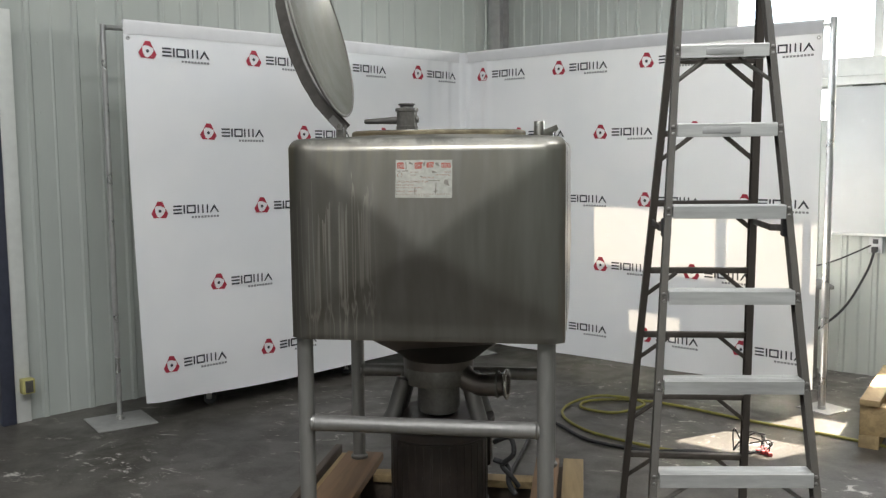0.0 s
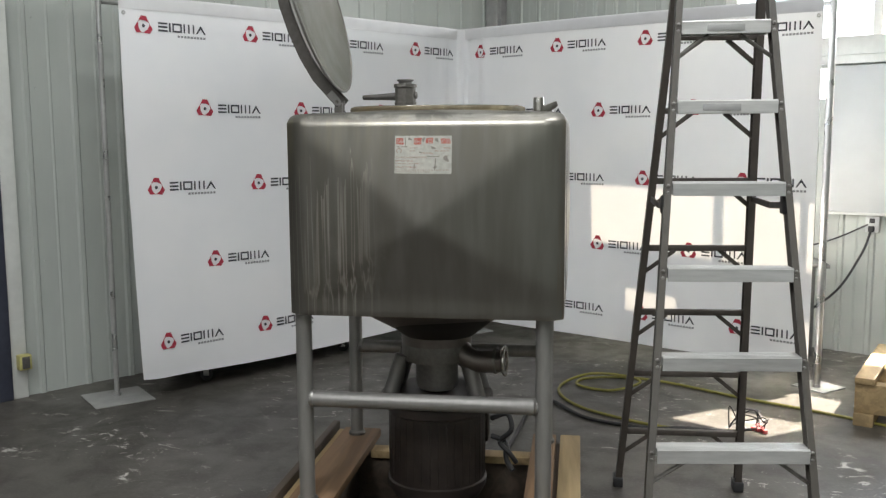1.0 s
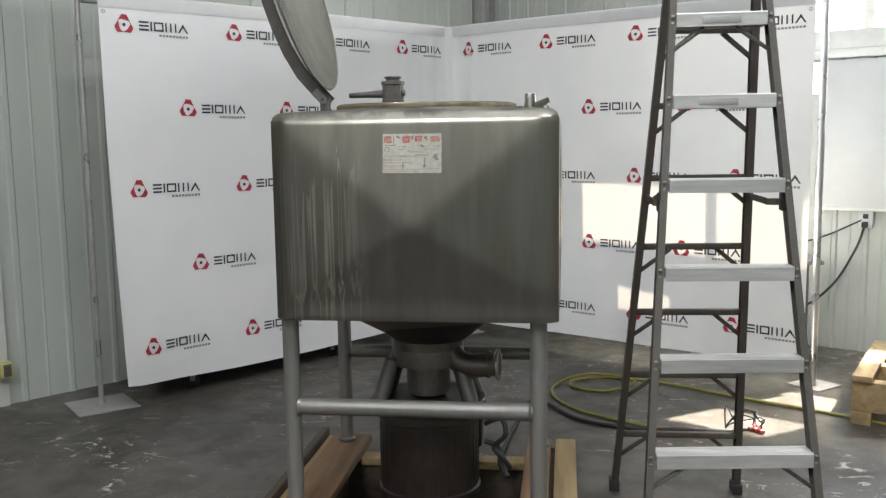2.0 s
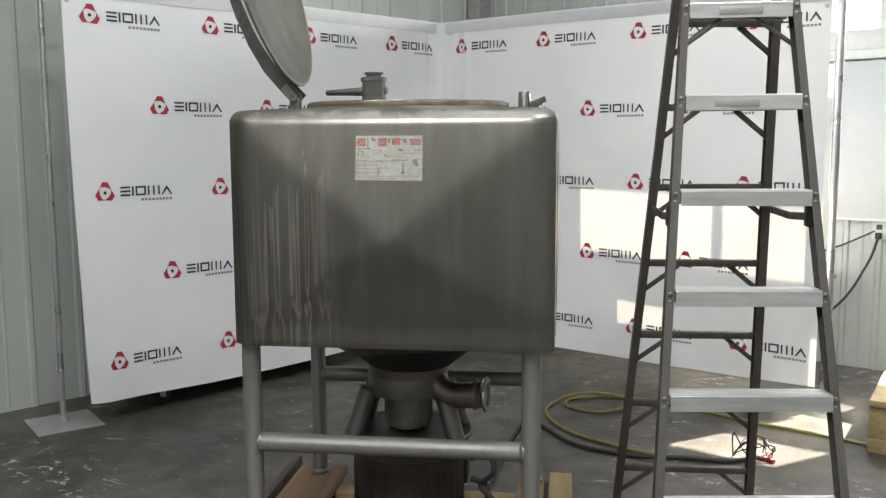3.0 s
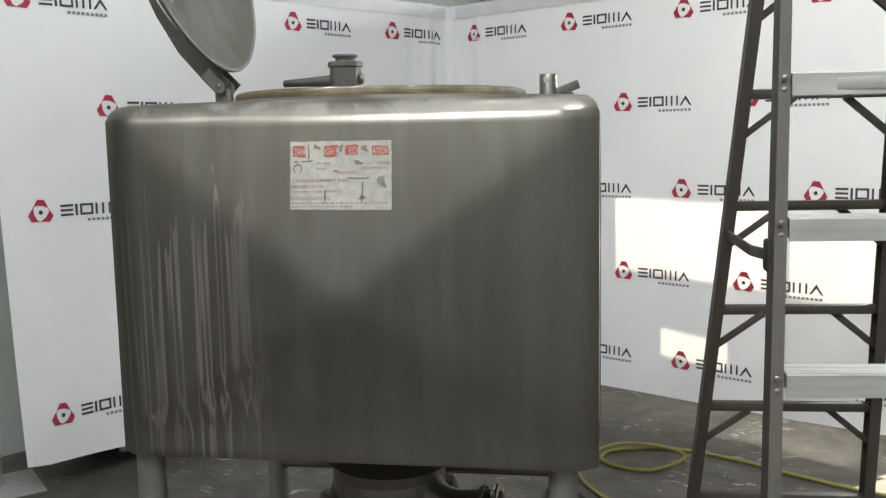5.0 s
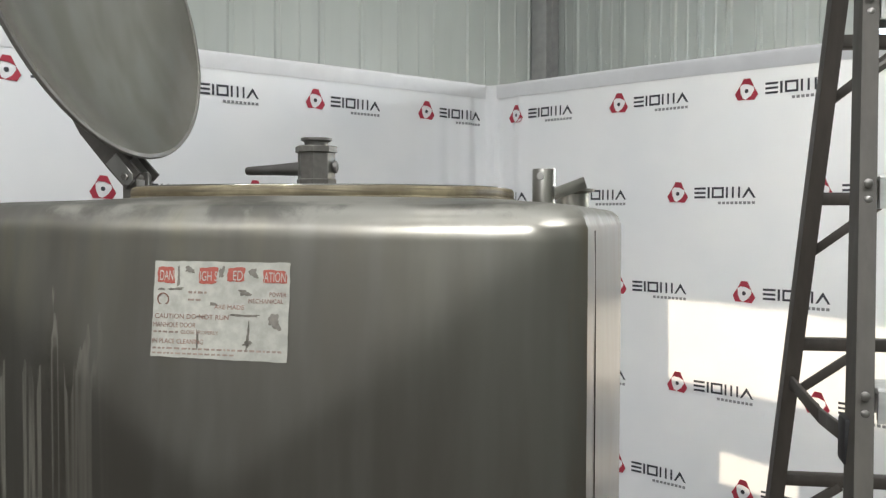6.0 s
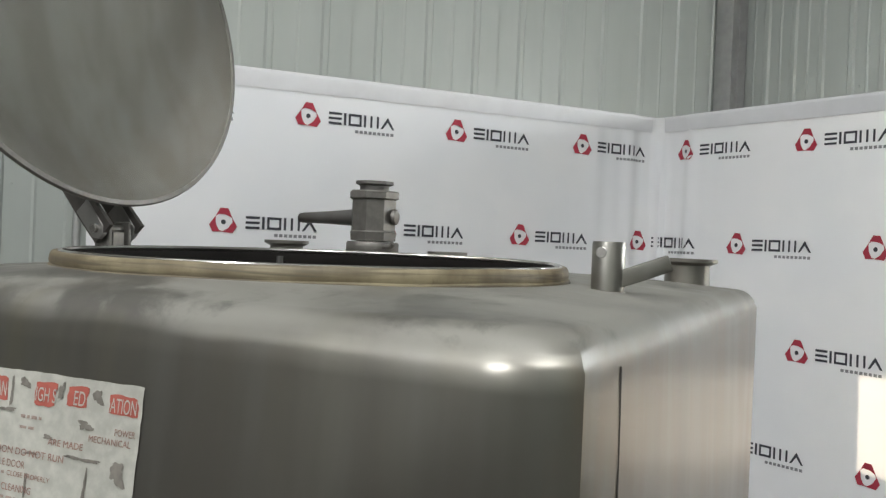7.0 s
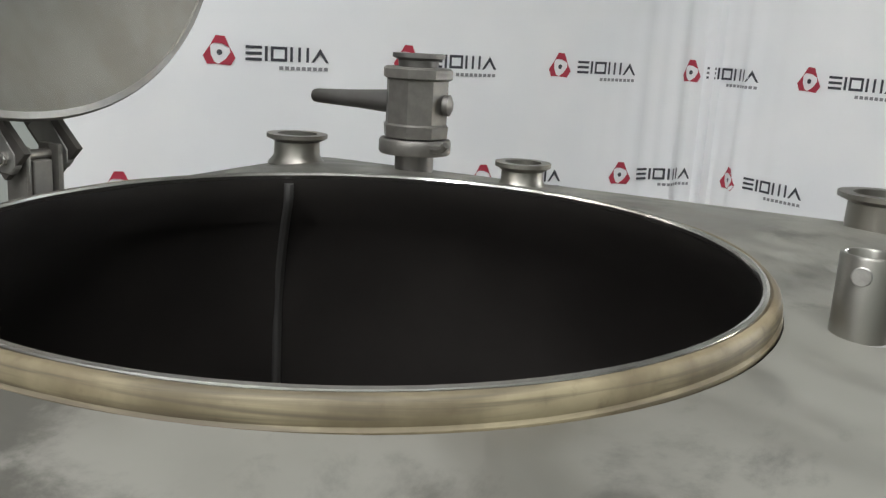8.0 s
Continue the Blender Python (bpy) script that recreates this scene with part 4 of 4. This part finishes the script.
for a in range(NU + 1):
    col = []
    for b in range(NV + 1):
        x = LX0 + (LX1 - LX0) * a / NU
        z = LZ1 - (LZ1 - LZ0) * b / NV
        if a in (0, NU):
            x += random.uniform(-0.0006, 0.0005)
        if b in (0, NV):
            z += random.uniform(-0.0005, 0.0005) - (0.002 * a / NU if b else 0)
        col.append(bm.verts.new((x, front_y(x, z), z)))
    grid.append(col)
for a, b in zip(grid, grid[1:]):
    for k in range(NV):
        bm.faces.new((a[k], b[k], b[k + 1], a[k + 1]))
y_lab = -0.05


def lay(ob, lift):
    """Lays a flat piece of print onto the sheet."""
    for v in ob.data.vertices:
        v.co.y = front_y(v.co.x, v.co.z) - lift
    return ob


sticker = part("warning_sticker", bm, STICKER, tank, "torn white and red warning sticker", smooth=False)
wl, hl = LX1 - LX0, LZ1 - LZ0


def at(u, v):
    return LX0 + u * wl, LZ1 - v * hl


def blob(u0, u1, v0, v1, mat, name, depth, seed, rag=0.12):
    """A ragged-edged patch of print or torn paper."""
    random.seed(seed)
    pts = []
    n = 26
    shift = [random.uniform(0, 2 * math.pi) for _ in range(3)]
    for k in range(n):
        a = 2 * math.pi * k / n
        c, s = math.cos(a), math.sin(a)
        e = max(abs(c), abs(s))
        r = 1 - rag * (0.5 + 0.2 * math.sin(2 * a + shift[0]) + 0.18 * math.sin(3 * a + shift[1]) + 0.12 * math.sin(7 * a + shift[2])) * random.uniform(0.75, 1.1)
        x, z = at((u0 + u1) / 2 + (u1 - u0) / 2 * c / e * r, (v0 + v1) / 2 + (v1 - v0) / 2 * s / e * r)
        pts.append((x, z))
    b = bmesh.new()
    b.faces.new([b.verts.new((x, y_lab - depth, z)) for x, z in pts])
    bmesh.ops.poke(b, faces=b.faces[:])
    return lay(part(name, b, mat, sticker, smooth=False), depth)


for i, (u0, u1, v0, v1) in enumerate(((0.02, 0.16, 0.05, 0.24), (0.33, 0.48, 0.05, 0.24), (0.54, 0.68, 0.05, 0.21), (0.8, 0.985, 0.07, 0.22))):
    blob(u0, u1, v0, v1, STICKER_RED, "red_panel", 0.0005, 30 + i, 0.22)
for txt, u, v, hgt, wid in (("DAN", 0.045, 0.2, 0.105, 0.1), ("IGH S", 0.345, 0.2, 0.1, 0.13), ("ED", 0.59, 0.19, 0.1, 0.07), ("ATION", 0.815, 0.2, 0.1, 0.155)):
    x, z = at(u, v)
    lay(words(txt, x, z, hgt * hl, wid * wl, STICKER, sticker, y_lab), 0.001)
for txt, u, v, hgt, wid in (("ARE MADE", 0.46, 0.49, 0.045, 0.22), ("POWER", 0.86, 0.35, 0.045, 0.12), ("MECHANICAL", 0.71, 0.42, 0.045, 0.25), ("CAUTION DO NOT RUN", 0.02, 0.6, 0.05, 0.55), ("MANHOLE DOOR", 0.01, 0.69, 0.05, 0.32), ("IN PLACE CLEANING", 0.01, 0.86, 0.05, 0.38), ("CLOSE PROPERLY", 0.22, 0.755, 0.036, 0.28)):
    x, z = at(u, v)
    lay(words(txt, x, z, hgt * hl, wid * wl, STICKER_INK, sticker, y_lab), 0.001)
random.seed(12)
for v, u_end, h in ((0.755, 0.2, 0.026), (0.925, 0.97, 0.026), (0.975, 0.62, 0.024), (0.34, 0.4, 0.03), (0.415, 0.36, 0.026)):
    u = 0.01 if v > 0.5 else 0.26
    while u < u_end - 0.02:
        w = min(random.uniform(0.015, 0.05), u_end - u)
        blob(u, u + w, v - h, v - 0.004, STICKER_WORN, "print_line", 0.0005, int(u * 900 + v * 70), 0.25)
        u += w + 0.008
for i, (u0, u1, v0, v1) in enumerate(((0.17, 0.2, 0.03, 0.3), (0.22, 0.31, 0.04, 0.13), (0.48, 0.53, 0.03, 0.19), (0.69, 0.78, 0.05, 0.17), (0.62, 0.74, 0.28, 0.36), (0.84, 0.96, 0.5, 0.7), (0.7, 0.73, 0.58, 0.95), (0.67, 0.76, 0.8, 0.86), (0.335, 0.355, 0.66, 0.97), (0.56, 0.82, 0.53, 0.57), (0.1, 0.24, 0.27, 0.31), (0.41, 0.5, 0.42, 0.46), (0.3, 0.42, 0.56, 0.585), (0.02, 0.1, 0.28, 0.31))):
    blob(u0, u1, v0, v1, STICKER_TORN, "torn_patch", 0.0007, 60 + i, 0.75)
x, z = at(0.075, 0.4)
part("prohibition_mark", lathe([(0.0075, 0), (0.0095, 0), (0.0095, 0.0004), (0.0075, 0.0004)], along((x, front_y(x, z) - 0.0004, z), (x, -1, z)), 24, True), STICKER_INK, sticker)

# ---- skid under the tank ----
skid = thing("wooden_skid", "rough timber skid of planks and beams under the tank", "skid", (0, 0.5, 0))
for lo, hi, mat, label in (
    ((-0.57, -0.25, 0.247), (-0.39, 1.0, 0.285), WOOD, "wide weathered plank"),
    ((0.36, -0.25, 0.247), (0.47, 1.02, 0.285), WOOD, ""),
    ((0.49, -0.2, 0.247), (0.585, 1.02, 0.285), WOOD_PALE, "pale plank"),
    ((-0.606, -0.22, 0.235), (-0.576, 1.02, 0.268), WOOD_PALE, "pale plank on edge"),
    ((-0.645, -0.22, 0.2), (-0.612, 1.05, 0.3), WOOD_DARK, "dark stained side beam"),
    ((-0.39, 0.77, 0.215), (0.36, 0.86, 0.25), WOOD_PALE, "pale cross plank"),
    ((-0.39, -0.2, 0.215), (0.36, -0.11, 0.25), WOOD_PALE, ""),
    ((-0.57, -0.2, 0.0), (-0.46, 1.0, 0.247), WOOD_DARK, "dark beam"),
    ((0.44, -0.2, 0.0), (0.55, 1.0, 0.247), WOOD_DARK, "dark beam"),
    ((-0.46, 0.8, 0.0), (0.44, 0.86, 0.215), WOOD_DARK, "dark cross beam"),
    ((-0.46, -0.2, 0.0), (0.44, -0.14, 0.215), WOOD_DARK, ""),
):
    part("plank", box(lo, hi, 0.004), mat, skid, label)

# ---- stepladder ----
ladder = thing("stepladder", "tall dark fibreglass stepladder with aluminium steps", "stepladder", (1.1, 0.5, 0))
SP = 0.305


def fl(z, side):
    """Middle of a front rail at height z."""
    k = 2 + (1.82 - z) / SP
    return Vector((0.912 - 0.0215 * (k - 2), 0.345 - 0.108 * (k - 2), z)) if side < 0 else Vector((1.307 + 0.018 * (k - 2), 0.36 - 0.094 * (k - 2), z))


def rl(z, side):
    """Middle of a rear rail at height z."""
    t = z / 2.13
    return Vector((0.772 + 0.16 * t, 1.15 - 0.41 * t, z)) if side < 0 else Vector((1.345 - 0.04 * t, 1.16 - 0.36 * t, z))


def channel(f, z0, z1, side, w, d, mat, name, flip=1):
    """A U-shaped rail: web outside, flanges pointing to the middle of the ladder."""
    t = 0.005
    a, b = f(z0, side), f(z1, side)
    prof = [(0, -d), (0, d), (w, d), (w, d - t), (t, d - t), (t, -d + t), (w, -d + t), (w, -d)]
    bm = bmesh.new()
    ends = []
    for p in (a, b):
        ends.append([bm.verts.new(p + Vector((-side * u + side * w / 2, v, 0))) for u, v in prof])
    n = len(prof)
    for i in range(n):
        j = (i + 1) % n
        bm.faces.new((ends[0][i], ends[0][j], ends[1][j], ends[1][i]))
    bm.faces.new(ends[0])
    bm.faces.new(ends[1])
    return part(name, bm, mat, ladder, smooth=False)


for side in (-1, 1):
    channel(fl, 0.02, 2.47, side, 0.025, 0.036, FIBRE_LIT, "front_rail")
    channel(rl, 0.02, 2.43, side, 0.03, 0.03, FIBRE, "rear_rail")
    for f in (fl, rl):
        p = f(0.0, side)
        part("foot", box((-0.024, -0.045, 0), (0.024, 0.045, 0.05), 0.006, Matrix.Translation((p.x, p.y, 0))), RUBBER, ladder)
top = (fl(2.45, -1) + fl(2.45, 1) + rl(2.4, -1) + rl(2.4, 1)) / 4
part("top_cap", box((-0.19, -0.13, 0.0), (0.19, 0.13, 0.05), 0.012, Matrix.Translation((top.x, top.y, 2.44))), RUBBER, ladder)
for k in range(1, 8):
    z = 1.82 - SP * (k - 2)
    a, b = fl(z, -1), fl(z, 1)
    ang = math.atan2(b.y - a.y, b.x - a.x)
    n = (b - a).length - 0.028
    m = Matrix.Translation((a + b) / 2) @ Matrix.Rotation(ang, 4, "Z")
    bm = bmesh.new()
    prof = [(-0.042, -0.024), (-0.042, 0.022)]
    for g in range(7):
        y = -0.038 + 0.0115 * g
        prof += [(y, 0.024), (y + 0.001, 0.0268), (y + 0.0045, 0.0268), (y + 0.0055, 0.024)]
    prof += [(0.042, 0.022), (0.042, -0.024), (0.037, -0.024), (0.037, 0.018), (-0.037, 0.018), (-0.037, -0.024)]
    ends = [[bm.verts.new((e * n / 2, y, z_)) for y, z_ in prof] for e in (-1, 1)]
    for i in range(len(prof)):
        q = (i + 1) % len(prof)
        bm.faces.new((ends[0][i], ends[0][q], ends[1][q], ends[1][i]))
    bm.faces.new(ends[0])
    bm.faces.new(ends[1])
    bmesh.ops.transform(bm, matrix=m, verts=bm.verts)
    step = part("step", bm, ALU, ladder, smooth=False)
    for side, p in ((-1, a), (1, b)):
        for dz in (-0.012, 0.014):
            q = p + Vector((0, -0.038, dz))
            part("rivet", lathe([(0.007, 0), (0.007, 0.002), (0.004, 0.004)], along(q, q + Vector((0, -1, 0))), 10), RIVET, step)
    if k in (1, 6, 7):
        for side, p in ((-1, a), (1, b)):
            q0 = p + Vector((0, 0.0, -0.11))
            q1 = p + Vector((-side * 0.12, 0.0, -0.025))
            part("step_brace", tube(q0, q1, 0.008, 8), STEEL_CAST, step)
    # rear bars with their braces
    z2 = z - 0.0
    a, b = rl(z2, -1), rl(z2, 1)
    bar = part("rear_bar", box((-0.5, -0.016, -0.013), (0.5, 0.016, 0.013), 0.003, Matrix.Translation((a + b) / 2) @ Matrix.Rotation(math.atan2(b.y - a.y, b.x - a.x), 4, "Z") @ Matrix.Diagonal(((b - a).length, 1, 1, 1))), FIBRE, ladder)
    for side in (-1, 1):
        q0 = rl(z2 - 0.12, side)
        q1 = rl(z2, side) + Vector((-side * 0.13, 0, -0.01))
        part("bar_brace", box((-0.009, -0.009, 0), (0.009, 0.009, (q1 - q0).length), 0.001, along(q0, q1)), FIBRE, bar)
for side in (-1, 1):
    p, q = fl(1.455, side), rl(1.435, side)
    mid = p.lerp(q, 0.45) + Vector((0, 0, -0.012))
    for u, v in ((p, mid), (mid, q)):
        part("spreader", box((-0.004, -0.013, 0), (0.004, 0.013, (v - u).length), 0.002, along(u, v)), FIBRE, ladder, "folding steel spreader bar")
    part("spreader_knuckle", box((-0.018, -0.02, -0.035), (0.018, 0.03, 0.035), 0.006, Matrix.Translation(p + Vector((0, 0.03, 0)))), RUBBER, ladder)
# maker's plate on the top two steps, kept as plain bars
for k, z in ((1, 2.125), (2, 1.82)):
    a, b = fl(z, -1), fl(z, 1)
    p = a.lerp(b, 0.5 if k == 1 else 0.45)
    part("embossed_plate", box((-0.07, -0.003, -0.014), (0.07, 0.0, 0.012), 0.001, Matrix.Translation(p + Vector((0, -0.042, 0)))), PLATE, ladder)

# ---- hose, cables and pallet on the floor ----
HZ0 = 0.0105
cable("garden_hose", [(2.7, 1.95, HZ0), (2.33, 2.3, HZ0), (1.98, 2.54, HZ0), (1.65, 2.74, HZ0), (1.21, 3.06, HZ0), (0.9, 3.17, HZ0), (0.62, 3.1, HZ0), (0.58, 2.92, HZ0), (0.8, 2.82, HZ0), (1.0, 2.98, 0.03), (0.88, 3.13, 0.035), (0.65, 3.14, 0.035), (0.47, 2.95, HZ0), (0.46, 2.68, HZ0), (0.6, 2.4, HZ0), (0.84, 2.2, HZ0), (1.09, 2.06, HZ0), (1.35, 2.02, HZ0), (1.52, 2.06, HZ0)], 0.0095, HOSE, "yellow-green air hose coiled on the floor", "hose")
cable("black_cable", [(0.1, 0.75, 0.012), (0.2, 1.6, 0.012), (0.3, 2.5, 0.012), (0.41, 2.51, 0.012), (0.55, 2.28, 0.012), (0.67, 2.15, 0.012), (0.96, 2.03, 0.012), (1.2, 2.0, 0.03), (1.43, 2.02, 0.012), (1.6, 2.12, 0.012)], 0.011, RUBBER, "thick black cable lying across the floor", "cable")
leads = thing("clip_leads", "tangle of thin leads with red clips", "cables", (1.58, 2.15, 0))
random.seed(9)
for k in range(5):
    pts = [(1.45, 2.08, 0.02)]
    for j in range(4):
        pts.append((1.5 + 0.05 * j + random.uniform(-0.05, 0.05), 2.12 + random.uniform(-0.06, 0.1), random.uniform(0.02, 0.14)))
    pts.append((1.6 + random.uniform(-0.03, 0.05), 2.1 + random.uniform(-0.05, 0.05), 0.012))
    lead = part("lead", bent(pts, 0.004, 6, 5), RUBBER, leads)
    e = pts[-1]
    part("clip", box((-0.012, -0.03, 0), (0.012, 0.03, 0.022), 0.004, pose(e[0], e[1], 0.002, 0, 0, random.uniform(-60, 60))), CLAMP_RED, lead, "red clip")

pallet = thing("pallet", "pale yellow wooden pallet lying on the floor", "pallet", (2.8, 2.4, 0))
pm = pose(2.2, 2.3, 0, 0, 0, -24) @ Matrix.Diagonal((1, 1, 1.5, 1))
for y in (0.0, 0.45, 0.9):
    part("bearer", box((0, y, 0.05), (1.2, y + 0.09, 0.17), 0.004, pm), WOOD_PALE, pallet)
for k in range(7):
    part("deck_board", box((0.0 + 0.18 * k, -0.02, 0.17), (0.11 + 0.18 * k, 1.02, 0.195), 0.003, pm), WOOD_PALE, pallet)
for k in (0, 3, 6):
    part("bottom_board", box((0.0 + 0.18 * k, -0.02, 0.0), (0.11 + 0.18 * k, 1.02, 0.05), 0.003, pm), WOOD_PALE, pallet)

stool = thing("metal_stand", "low grey metal stand behind the backdrop", "stand", (2.42, 3.9, 0))
for x, y in ((2.22, 3.75), (2.36, 3.75), (2.22, 4.05), (2.36, 4.05)):
    part("leg", box((x - 0.02, y - 0.02, 0), (x + 0.02, y + 0.02, 0.74), 0.004), STAND_GREY, stool)
part("top", box((2.18, 3.7, 0.74), (2.4, 4.1, 0.77), 0.006), STAND_GREY, stool)
